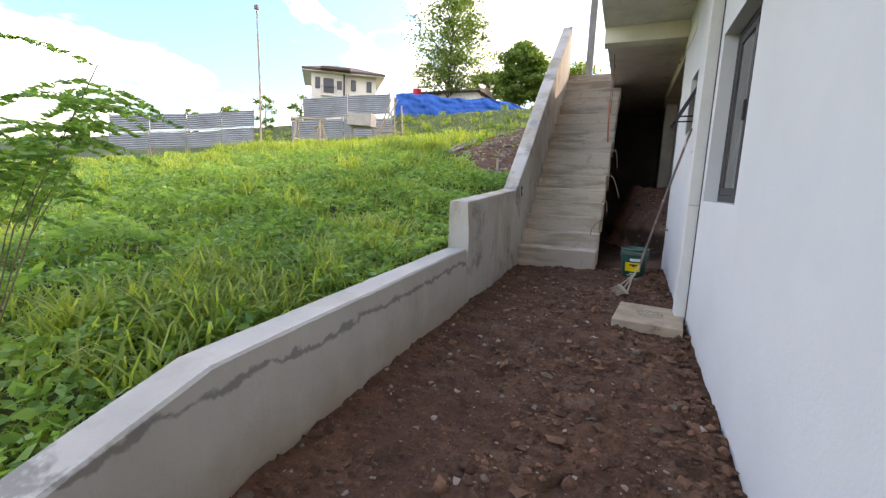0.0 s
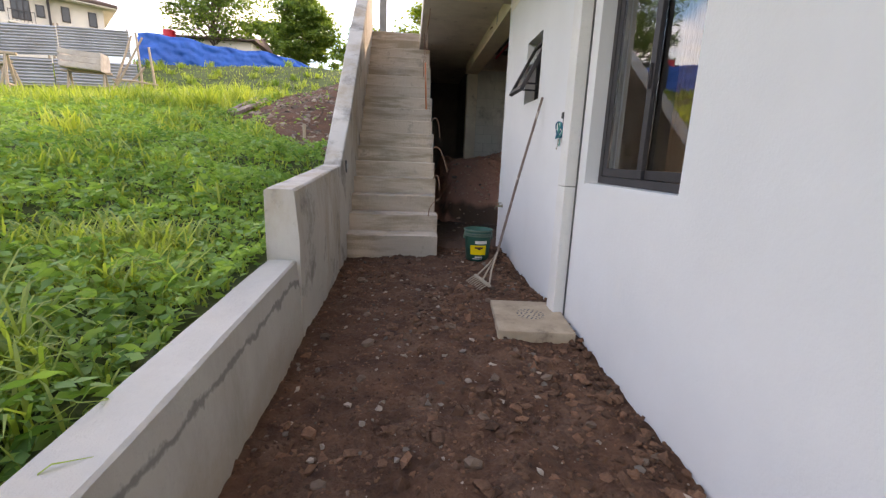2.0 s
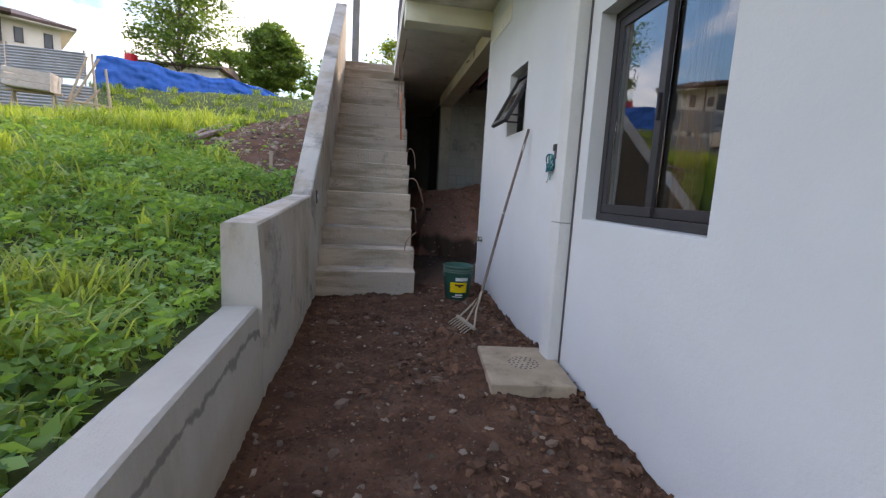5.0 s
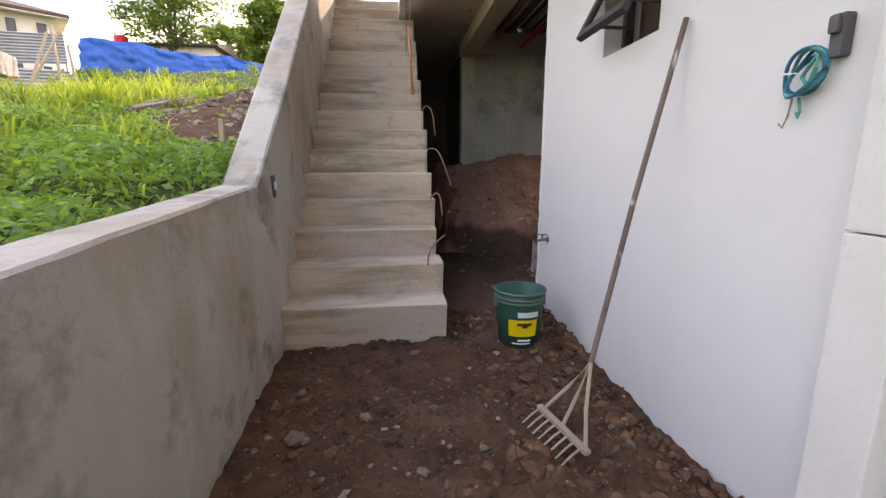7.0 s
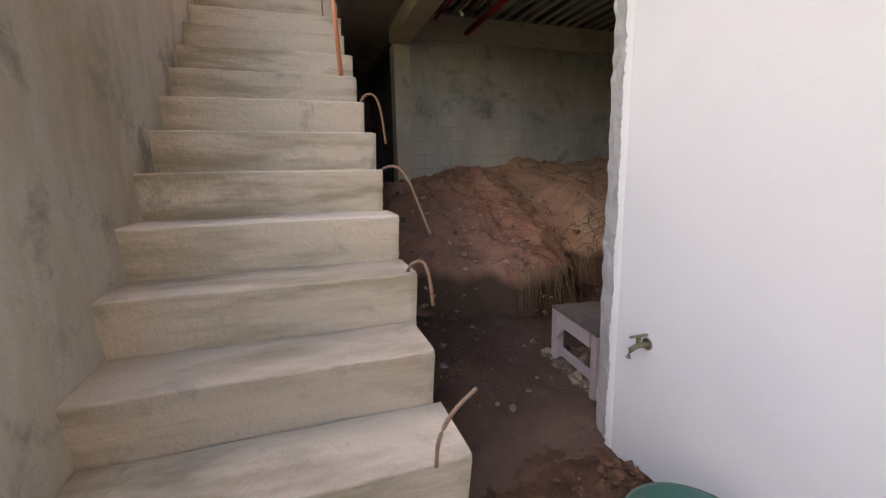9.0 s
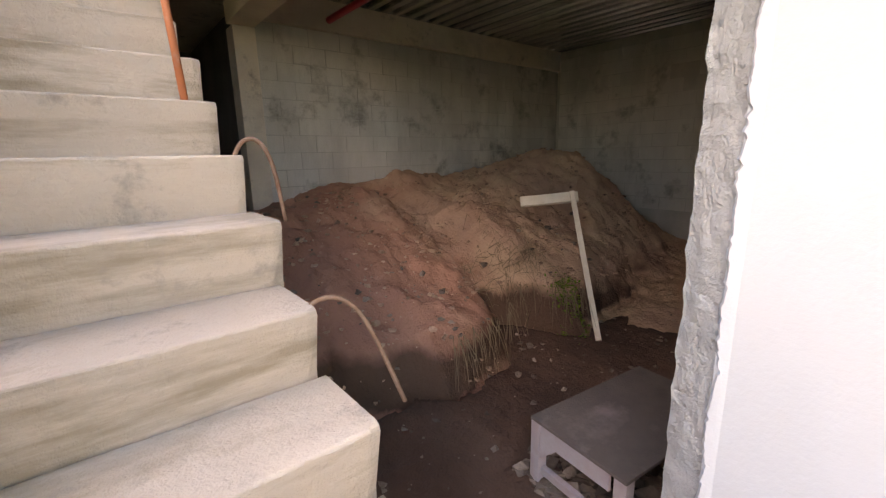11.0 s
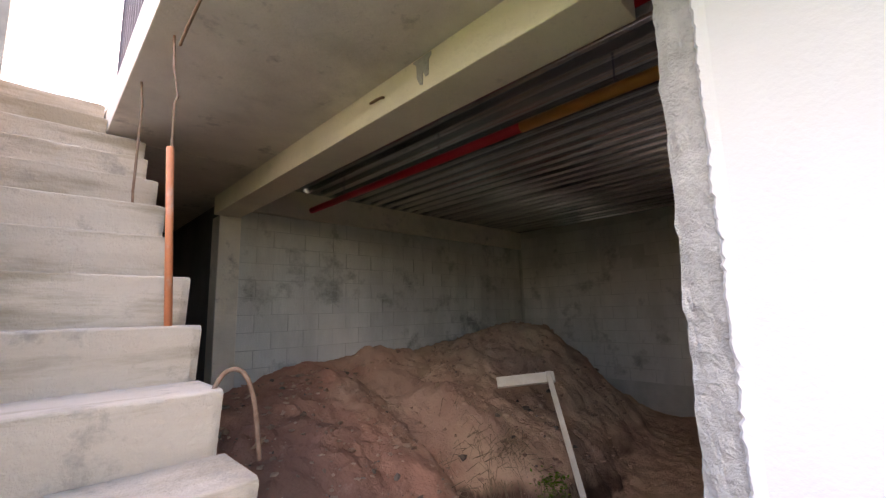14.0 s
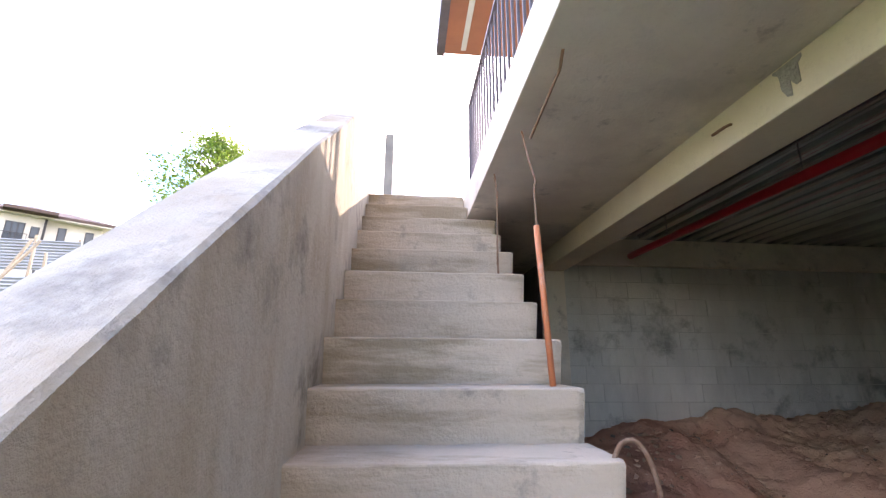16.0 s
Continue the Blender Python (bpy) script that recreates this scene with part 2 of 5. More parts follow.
def hill(x, y):
    a = min(y, 8.5) - 2.0
    b = min(max(y - 8.5, 0), 4.0)
    c = min(max(y - 17.5, 0), 8.0)
    d = min(max(y - 25.5, 0), 30.0)
    z = 0.34 + 0.17 * max(a, -1.5) + 0.11 * b + 0.02 * min(max(y - 12.5, 0), 5.0) + 0.42 * c + 0.10 * d
    z += 0.055 * min(max(-1.5 - x, 0), 4) - 0.035 * min(max(-5.5 - x, 0), 40)
    z += 0.90 * math.exp(-((x + 1.9) / 1.3) ** 2 - ((y - 11.8) / 1.9) ** 2) + 0.28 * math.exp(-((x + 2.2) / 1.0) ** 2 - ((y - 9.3) / 1.3) ** 2) + 0.25 * math.exp(-((x + 3.8) / 0.8) ** 2 - ((y - 11.5) / 1.6) ** 2)
    z += 0.10 * bumps(x, y, 0.45, 3.0) + 0.04 * bumps(x, y, 1.6, 7.0)
    if y < 8.5:
        top = 0.18 + 0.2 * min(max((y - 0.5) / 0.7, 0), 1) + 0.03 * max(y - 1.2, 0) + 0.42 * min(max((y - 3.7) / 2.2, 0), 1) + 0.7 * max(y - 5.7, 0)
        k = min(max((x + 3.2) / 1.5, 0), 1)
        z = z + (min(z, top) - z) * k
    return z


def yard(x, y):
    return 0.0 + 0.03 * bumps(x, y, 1.1, 1.0) + 0.02 * bumps(x, y, 3.5, 2.0) + 0.034 * abs(bumps(x, y, 6.5, 2.5)) + 0.015 * bumps(x, y, 19.0, 3.5) + 0.007 * bumps(x, y, 41.0, 4.5) + 0.012 * min(max((y - 4.8) / 1.0, 0), 1) - 0.065 * min(max(3.95 - y, 0), 2.2) * (0.8 + 0.28 * (x + 0.4))


# ---- ground ----
hill_xs = np.concatenate([np.linspace(-400, -30, 14)[:-1], np.linspace(-30, -9, 40)[:-1], np.linspace(-9, -1.42, 60)])
hill_ys = np.concatenate([np.linspace(-60, -3, 12)[:-1], np.linspace(-3, 14, 100)[:-1], np.linspace(14, 34, 50)[:-1], np.linspace(34, 600, 14)])
tagged(sheet_mesh("ground", hill_xs, hill_ys, hill, M["ground"]), "sloping grassy hillside of green and brown soil", "ground", kind="structure")
tagged(sheet_mesh("yard_ground", np.linspace(-1.45, 0.6, 190), np.concatenate([np.linspace(-4, 0.2, 60)[:-1], np.linspace(0.2, 6.9, 600)]), yard, M["soil"]), "bare dark brown soil strewn with pebbles", "ground", kind="structure")


# ---- garden wall beside the stairs ----
def streak(m, z0, wander, half, tint, along):
    """A wavering dark repair line on a wall, and soil splashed over its foot."""
    nt = m.node_tree
    b = nt.nodes["Principled BSDF"]
    src = b.inputs["Base Color"].links[0].from_socket
    geo = nt.nodes.new("ShaderNodeNewGeometry")
    sp = nt.nodes.new("ShaderNodeSeparateXYZ"); nt.links.new(geo.outputs["Position"], sp.inputs[0])

    def calc(op, a, c):
        n = nt.nodes.new("ShaderNodeMath"); n.operation = op
        for k, v in ((0, a), (1, c)):
            if isinstance(v, float):
                n.inputs[k].default_value = v
            else:
                nt.links.new(v, n.inputs[k])
        return n.outputs[0]

    def cloud(scale, detail):
        n = nt.nodes.new("ShaderNodeTexNoise"); n.inputs["Scale"].default_value, n.inputs["Detail"].default_value = scale, detail
        n.inputs["Roughness"].default_value = 0.65
        nt.links.new(geo.outputs["Position"], n.inputs["Vector"])
        return calc("SUBTRACT", n.outputs["Fac"], 0.5)

    def blend(fac, colour):
        nonlocal src
        x = nt.nodes.new("ShaderNodeMix"); x.data_type = "RGBA"
        nt.links.new(fac, x.inputs[0]); nt.links.new(src, x.inputs[6]); x.inputs[7].default_value = (*colour, 1)
        src = x.outputs[2]

    def ranged(v, lo, hi, top):
        r = nt.nodes.new("ShaderNodeMapRange")
        r.inputs[1].default_value, r.inputs[2].default_value, r.inputs[3].default_value, r.inputs[4].default_value = lo, hi, 0.0, top
        nt.links.new(v, r.inputs[0])
        return r.outputs[0]

    line = calc("SUBTRACT", sp.outputs["Z"], calc("MULTIPLY", sp.outputs["Y"], along))
    line = calc("SUBTRACT", line, z0)
    line = calc("ABSOLUTE", calc("ADD", line, calc("MULTIPLY", cloud(2.4, 5.0), wander)), 0.0)
    line = calc("ADD", line, calc("MULTIPLY", cloud(9.0, 4.0), half * 3))
    blend(ranged(line, half, half * 0.35, 0.75), tint)
    foot = calc("ADD", sp.outputs["Z"], calc("MULTIPLY", cloud(3.0, 6.0), 0.75))
    blend(ranged(foot, 0.22, -0.12, 0.55), (0.36, 0.235, 0.135))
    nt.links.new(src, b.inputs["Base Color"])
    return m


M["lowcon"] = streak(material("low_wall_concrete", (0.57, 0.53, 0.465), (0.45, 0.41, 0.355), 1.9, 0.9, 0.3, 40, stain=(0.36, 0.31, 0.25), stain_scale=1.3, stain_from=0.56, stretch=(1, 1, 0.35)), 0.30, 0.24, 0.02, (0.19, 0.175, 0.155), 0.02)


def garden_wall():
    wall = empty("wall_garden", pose(0, 0, 0), "bare grey concrete retaining wall stained by damp", "wall", kind="structure")

    def run(name, rows, thick, low):
        """rows of (y, top z); a wall drawn along them, its edges a little worn."""
        bm = bmesh.new()
        rings = []
        stations = []
        for (ya, za), (yb, zb) in zip(rows, rows[1:]):
            n = max(1, int((yb - ya) / 0.09))
            stations += [(ya + (yb - ya) * k / n, za + (zb - za) * k / n) for k in range(n)]
        stations.append(rows[-1])
        for y, z in stations:
            xi = inner(y)
            c = 0.010 + 0.010 * abs(bumps(y, 0, 6.0, 21.0))
            d = 0.010 + 0.010 * abs(bumps(y, 0, 6.0, 25.0))
            w = 0.006 * bumps(y, 0, 1.5, 22.0)
            h = 0.006 * bumps(y, 0, 2.5, 23.0)
            xt = xi - (0.022 if z < 1.05 else 0.022 * max(0.0, 1 - (y - 5.8) / 0.6))
            prof = ((xi + 0.012, low), (xi + w, z - 0.30), (xt + w, z - c), (xt + w - c, z + h), (xi - thick + d, z + h), (xi - thick, z - d), (xi - thick, low))
            rings.append([bm.verts.new((px, y, pz)) for px, pz in prof])
        for a, b in zip(rings, rings[1:]):
            for k in range(7):
                bm.faces.new((a[k], b[k], b[(k + 1) % 7], a[(k + 1) % 7]))
        bm.faces.new(rings[0]); bm.faces.new(rings[-1][::-1])
        part(name, bm, M["lowcon"] if name == "low_wall" else M["wallcon"], wall)

    run("low_wall", [(-4.0, 0.10), (0.55, 0.24), (1.22, 0.435), (2.4, 0.47), (3.86, 0.505)], 0.20, -0.5)
    run("pier_wall", [(3.863, 0.935), (4.8, 0.985), (5.80, 1.045)], 0.20, -0.5)
    run("stair_wall", [(5.803, 1.045), (8.0, 2.79), (10.42, 4.58)], 0.20, -0.5)
    return wall


garden_wall()


# ---- stairs ----
def stairs():
    st = empty("staircase", pose(0, 0, 0), "bare cast concrete stairs rising beside the house", "stairs", kind="structure")
    for n in range(STEPS):
        y0 = STEP_Y + n * RUN
        z1 = STEP_Z + n * RISE + 0.0085 * max(n - 9, 0)
        right = STAIR_R + 0.012 * math.sin(n * 2.3) if n < STEPS - 2 else SLAB_X - 0.004
        left = inner(y0) + 0.002
        depth = RUN + 0.02 if n < STEPS - 1 else 1.3
        bm = bmesh.new()
        rings = []
        for k in range(37):
            x = left + (right - left) * k / 36
            c = 0.005 + 0.010 * abs(bumps(x, n * 3.7, 7.0, 31.0)) + (0.012 if k == 36 else 0)
            w = 0.006 * bumps(x, n * 1.9, 3.0, 32.0) + (0.008 if k == 36 else 0)
            low = -0.2 if n == 0 else z1 - 0.42
            prof = [(y0 + w, z1 - c), (y0 + w + c * 0.3, z1 - c * 0.3), (y0 + w + c, z1), (y0 + depth, z1 + 0.004 * bumps(x, n, 4.0, 33.0)), (y0 + depth, min(z1 - 0.02, low + 0.2)), (y0 + RUN, low), (y0 + 0.040 + w, low), (y0 + 0.034 + w * 1.5, z1 - 0.19)]
            rings.append([bm.verts.new((x, py, pz)) for py, pz in prof])
        for a, b in zip(rings, rings[1:]):
            for k in range(8):
                bm.faces.new((a[k], b[k], b[(k + 1) % 8], a[(k + 1) % 8]))
        bm.faces.new(rings[0]); bm.faces.new(rings[-1][::-1])
        part("step", bm, M["step"], st)
    return st


stairs()


# ---- house: lower wall, slab, beams ----
WIN = (3.04, 4.055, 1.015, 2.225)     # y0, y1, z0, z1 of the window opening
VENT = (5.30, 5.80, 1.72, 2.31)
WALL_IN = WALL_X + 0.20


def house_wall():
    bm = bmesh.new()
    ys = [-4.0, WIN[0], WIN[1], VENT[0], VENT[1], 6.69]
    zs = [-0.5, WIN[2], VENT[2], WIN[3], VENT[3], SLAB_LOW]
    for i in range(len(ys) - 1):
        for k in range(len(zs) - 1):
            y, z = (ys[i] + ys[i + 1]) / 2, (zs[k] + zs[k + 1]) / 2
            if any(o[0] < y < o[1] and o[2] < z < o[3] for o in (WIN, VENT)):
                continue
            add_box(bm, WALL_X, WALL_IN, ys[i], ys[i + 1], zs[k], zs[k + 1])
    bmesh.ops.remove_doubles(bm, verts=bm.verts, dist=1e-5)
    seen = {}
    for f in bm.faces:
        seen.setdefault(tuple(round(c, 4) for c in f.calc_center_median()), []).append(f)
    bmesh.ops.delete(bm, geom=[f for fs in seen.values() if len(fs) > 1 for f in fs], context="FACES_ONLY")
    tagged(part("wall_east", bm, M["white"]), "smooth white painted plaster house wall", "wall", kind="structure")


house_wall()


def rough_end():
    """The unplastered end of the wall, with lumps of mortar."""
    ny, nz = 14, 90
    bm = bmesh.new()
    grid = []
    for k in range(nz + 1):
        z = -0.5 + (SLAB_LOW - 0.21 + 0.5) * k / nz
        edge = 0.008 * bumps(z * 3, 1.0, 2.0, 4.0) + 0.012 * bumps(z, 2.0, 17.0, 4.0)
        row = []
        for i in range(ny + 1):
            u = i / ny
            y = 6.675 + edge * 0.6 * (1 - u) + u * (0.125 + edge)
            x = WALL_X + 0.012 - 0.015 * abs(bumps(y * 14, z * 9, 1.4, 9.0)) + 0.02 * u * u
            row.append(bm.verts.new((x, y, z)))
        row.append(bm.verts.new((WALL_IN, row[-1].co.y + 0.01, z)))
        row.append(bm.verts.new((WALL_IN, 6.67, z)))
        grid.append(row)
    for a, b in zip(grid, grid[1:]):
        n = len(a)
        for i in range(n):
            bm.faces.new((a[i], a[(i + 1) % n], b[(i + 1) % n], b[i]))
    bm.faces.new(grid[0]); bm.faces.new(grid[-1][::-1])
    tagged(part("wall_end", bm, M["rough"]), "rough unfinished grey mortar at the end of the wall", "wall", kind="structure")


rough_end()


def plaster_edge():
    """The ragged edge where the white coat stops, smeared over the bare mortar."""
    bm = bmesh.new()
    n = 420
    rows = []
    for k in range(n + 1):
        z = -0.4 + (SLAB_LOW - 0.22 + 0.4) * k / n
        y = 6.692 + 0.008 * bumps(z, 0.3, 6.0, 81.0) + 0.009 * bumps(z, 0.7, 23.0, 82.0) + 0.008 * bumps(z, 0.9, 60.0, 83.0)
        x = WALL_X - 0.011 + 0.003 * bumps(z, 0.1, 15.0, 84.0)
        rows.append([bm.verts.new(p) for p in ((WALL_X - 0.0015, 6.655, z), (x + 0.004, 6.668, z), (x, y - 0.008, z), (x + 0.010, y, z), (WALL_X + 0.02, y - 0.004, z))])
    for a, b in zip(rows, rows[1:]):
        for i in range(4):
            bm.faces.new((a[i], a[i + 1], b[i + 1], b[i]))
    ob = tagged(part("wall_coat_edge", bm, M["white"]), "ragged edge of white plaster over bare mortar", "plaster", kind="structure")
    so = ob.modifiers.new("thick", "SOLIDIFY"); so.thickness = 0.003


plaster_edge()
tagged(part("floor_slab", boxed(SLAB_X, SIDE_X + 0.3, -4.0, 6.62, SLAB_LOW, SLAB_TOP, 0.008), M["soffit"]), "grey concrete slab of the upper floor", "slab", kind="structure")
tagged(part("balcony_slab", boxed(SLAB_X, 0.62, 6.624, 10.24, SLAB_LOW, SLAB_TOP, 0.008), M["soffit"]), "grey concrete balcony slab stained by damp", "slab", kind="structure")
tagged(part("landing_slab", boxed(SLAB_X + 0.004, 0.86, 10.244, 14.2, SLAB_LOW, SLAB_TOP - 0.004), M["soffit"]), "grey concrete landing slab", "slab", kind="structure")
tagged(part("landing_floor", boxed(-1.62, SLAB_X, 11.66, 14.2, SLAB_LOW, SLAB_TOP - 0.006), M["step"]), "bare concrete landing at the top of the stairs", "landing", kind="structure")
tagged(part("wall_landing", boxed(-1.66, -1.46, 10.424, 14.2, -0.5, SLAB_LOW - 0.002), M["mortar"]), "plain concrete wall under the landing", "wall", kind="structure")
tagged(part("cross_beam", boxed(SLAB_X + 0.01, WALL_IN, 6.70, 6.95, 3.04, SLAB_LOW - 0.002, 0.008), M["beam"]), "pale concrete beam under the balcony", "beam", kind="structure")
tagged(part("main_beam", boxed(0.586, 0.86, 6.952, BACK_Y - 0.002, 3.04, SLAB_LOW - 0.002, 0.008), M["beam"]), "pale concrete beam over the basement opening", "beam", kind="structure")
tagged(part("tie_beam", boxed(0.862, SIDE_X - 0.002, BACK_Y - 0.05, BACK_Y + 0.2, 3.13, 3.47, 0.008), M["soffit"]), "grey concrete beam along the basement wall", "beam", kind="structure")
tagged(part("column", boxed(0.63, 0.86, BACK_Y - 0.06, BACK_Y + 0.2, -0.3, 3.038, 0.01), M["soffit"]), "square grey concrete column", "column", kind="structure")


# ---- basement shell ----
def deck():
    """The ribbed steel deck, its ribs running away from the opening."""
    bm = bmesh.new()
    prof = []
    x = 0.862
    while x < SIDE_X:
        prof += [(x, 3.47), (x + 0.03, 3.47), (x + 0.036, 3.476), (x + 0.042, 3.47), (x + 0.075, 3.47), (x + 0.10, 3.555), (x + 0.175, 3.555)]
        x += 0.20
    a = [bm.verts.new((u, 6.7, v)) for u, v in prof]
    b = [bm.verts.new((u, BACK_Y + 0.1, v)) for u, v in prof]
    for i in range(len(prof) - 1):
        bm.faces.new((a[i], a[i + 1], b[i + 1], b[i]))
    ob = tagged(part("ceiling", bm, M["deck"]), "ribbed galvanised steel deck ceiling", "ceiling", kind="structure")
    so = ob.modifiers.new("thick", "SOLIDIFY"); so.thickness = 0.004
    tagged(part("ceiling_slab", boxed(0.63, SIDE_X + 0.3, 6.63, BACK_Y + 0.3, 3.57, 3.7), M["soffit"]), "concrete floor over the steel deck", "slab", kind="structure")


deck()
back = tagged(part("wall_back", boxed(0.862, SIDE_X + 0.2, BACK_Y + 0.012, BACK_Y + 0.2, -0.3, 3.13), M["mortar"]), "unplastered grey concrete block wall", "wall", kind="structure")
side = tagged(part("wall_side", boxed(SIDE_X + 0.012, SIDE_X + 0.2, 6.0, BACK_Y + 0.011, -0.3, 3.6), M["mortar"]), "unplastered grey concrete block wall in shade", "wall", kind="structure")
tagged(part("wall_inner", boxed(WALL_IN + 0.002, SIDE_X + 0.01, 6.55, 6.68, -0.3, 3.5), M["mortar"]), "plain grey concrete wall closing the basement", "wall", kind="structure")
# walls of the black passage, whose shade is put into the concrete's colour
tagged(part("wall_dark", boxed(-1.5, 0.86, 14.0, 14.2, -0.3, 3.24), M["darkcon"]), "concrete wall under the landing, coloured dark for shade", "wall", kind="structure")
tagged(part("wall_under", boxed(-1.62, -1.36, 5.9, 14.0, -0.5, 0.3), M["darkcon"]), "concrete footing under the stairs", "wall", kind="structure")
tagged(part("wall_passage", boxed(0.70, 0.86, BACK_Y + 0.202, 14.0, -0.3, 3.24), M["darkcon"]), "concrete wall behind the column, coloured dark for shade", "wall", kind="structure")


def front(x):
    """Where the mound's broken edge runs."""
    y = 8.45 + 0.35 * max(0, 0.9 - x) + 0.62 * math.exp(-((x - 2.05) / 0.30) ** 2) - 0.05 * math.exp(-((x - 2.5) / 0.3) ** 2) + 0.16 * max(0, x - 2.9)
    return y + 0.14 * bumps(x, 0, 2.3, 5.0) + 0.07 * bumps(x, 0, 6.0, 5.0)


def mound(x, y):
    f = front(x)
    low = -0.06 + 0.08 * min(max((x - 2.2) / 0.8, 0), 1) + 0.05 * bumps(x, y, 1.3, 11.0) + 0.02 * bumps(x, y, 5.0, 12.0) + 0.08 * max(0, x - 2.8)
    e = max(0, y - f)
    top = 0.40 + 0.62 * e - 0.10 * e * e
    top += 0.62 * math.exp(-((x - 4.8) / 0.95) ** 2 - ((y - 10.2) / 1.1) ** 2)
    top -= 0.18 * max(0, x - 5.0)
    top -= 0.30 * math.exp(-((x - 0.6) / 0.45) ** 2) * max(0, y - 10.3)
    top += 0.14 * bumps(x, y, 1.2, 13.0) + 0.12 * abs(bumps(x, y, 2.1, 14.0)) + 0.075 * abs(bumps(x, y, 4.3, 17.0)) + 0.035 * abs(bumps(x, y, 9.0, 19.0)) + 0.015 * bumps(x, y, 18.0, 15.0) - 0.07
    w = 0.07 + 0.05 * bumps(x, y, 4.0, 16.0) + 0.35 * max(0, min(1, (x - 3.4) / 1.5)) + 0.4 * max(0, min(1, (0.4 - x) / 0.8))
    k = min(max((y - f + w) / (2 * w), 0), 1)
    k = k * k * (3 - 2 * k)
    k *= min(max((x + 0.35) / 0.5, 0), 1)
    return low + (max(top, low) - low) * k


def two_earths(m, other, x0, x1):
    """Reddish clay on one side of the heap and tan earth on the other, with a ragged border."""
    nt = m.node_tree
    b = nt.nodes["Principled BSDF"]
    src = b.inputs["Base Color"].links[0].from_socket
    geo = nt.nodes.new("ShaderNodeNewGeometry")
    no = nt.nodes.new("ShaderNodeTexNoise"); no.inputs["Scale"].default_value, no.inputs["Detail"].default_value = 1.7, 7
    nt.links.new(geo.outputs["Position"], no.inputs["Vector"])
    sp = nt.nodes.new("ShaderNodeSeparateXYZ"); nt.links.new(geo.outputs["Position"], sp.inputs[0])
    ad = nt.nodes.new("ShaderNodeMath"); ad.operation = "MULTIPLY_ADD"; ad.inputs[1].default_value = 2.4
    nt.links.new(no.outputs["Fac"], ad.inputs[0]); nt.links.new(sp.outputs["X"], ad.inputs[2])
    mr = nt.nodes.new("ShaderNodeMapRange"); mr.inputs[1].default_value, mr.inputs[2].default_value = x0 + 1.2, x1 + 1.2
    nt.links.new(ad.outputs[0], mr.inputs[0])
    mx = nt.nodes.new("ShaderNodeMix"); mx.data_type, mx.blend_type = "RGBA", "MULTIPLY"
    inv = nt.nodes.new("ShaderNodeMath"); inv.operation = "SUBTRACT"; inv.inputs[0].default_value = 1.0
    nt.links.new(mr.outputs[0], inv.inputs[1]); nt.links.new(inv.outputs[0], mx.inputs[0])
    nt.links.new(src, mx.inputs[6]); mx.inputs[7].default_value = (*other, 1)
    # steep faces low on the heap turn darker brown, with a ragged border
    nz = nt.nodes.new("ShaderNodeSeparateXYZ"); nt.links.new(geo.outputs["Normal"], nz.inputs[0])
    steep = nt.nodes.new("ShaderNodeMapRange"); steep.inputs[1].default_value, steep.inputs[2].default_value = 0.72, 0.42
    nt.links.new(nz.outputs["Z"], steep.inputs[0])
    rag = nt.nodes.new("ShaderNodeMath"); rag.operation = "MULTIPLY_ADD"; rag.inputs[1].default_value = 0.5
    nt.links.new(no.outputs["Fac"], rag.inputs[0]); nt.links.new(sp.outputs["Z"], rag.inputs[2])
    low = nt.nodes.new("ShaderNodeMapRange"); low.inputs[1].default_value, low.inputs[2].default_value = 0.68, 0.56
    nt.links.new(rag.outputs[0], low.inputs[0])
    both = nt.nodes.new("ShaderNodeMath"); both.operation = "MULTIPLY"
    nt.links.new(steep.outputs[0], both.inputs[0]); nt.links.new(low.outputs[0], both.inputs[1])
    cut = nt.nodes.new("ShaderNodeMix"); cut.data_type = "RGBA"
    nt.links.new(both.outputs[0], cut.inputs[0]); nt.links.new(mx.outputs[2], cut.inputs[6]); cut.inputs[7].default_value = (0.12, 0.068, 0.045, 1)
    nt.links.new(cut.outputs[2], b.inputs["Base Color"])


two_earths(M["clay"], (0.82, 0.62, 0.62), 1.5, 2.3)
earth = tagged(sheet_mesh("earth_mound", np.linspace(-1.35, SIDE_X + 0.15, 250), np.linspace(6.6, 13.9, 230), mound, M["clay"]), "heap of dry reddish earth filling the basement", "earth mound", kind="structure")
for v in earth.data.vertices:
    p = v.co * 2.6
    v.co += Vector((noise.noise(p), noise.noise(p + Vector((7, 3, 1))), 0.4 * noise.noise(p + Vector((1, 9, 4))))) * 0.09
    p = v.co * 9.0
    v.co += Vector((noise.noise(p), noise.noise(p + Vector((7, 3, 1))), noise.noise(p + Vector((1, 9, 4))))) * 0.02
    p = v.co * 24.0
    v.co += Vector((noise.noise(p), noise.noise(p + Vector((7, 3, 1))), noise.noise(p + Vector((1, 9, 4))))) * 0.009


def floor_height(x, y):
    """Damp dark earth in front of the heap and in the passage beside it."""
    inside = y < front(x) - 0.12 - 0.5 * max(0, x - 3.0) or x < -0.05
    k = min(max((y - 6.35) / 0.6, 0), 1)
    return -0.03 + 0.085 * k + 0.035 * bumps(x, y, 3.0, 51.0) + 0.014 * bumps(x, y, 9.0, 52.0) + 0.008 * bumps(x, y, 25.0, 53.0) if inside else -0.25


tagged(sheet_mesh("basement_floor", np.linspace(-1.36, 5.6, 240), np.linspace(6.3, 13.9, 260), floor_height, M["wet"]), "damp dark brown earth floor of the basement", "floor", kind="structure")


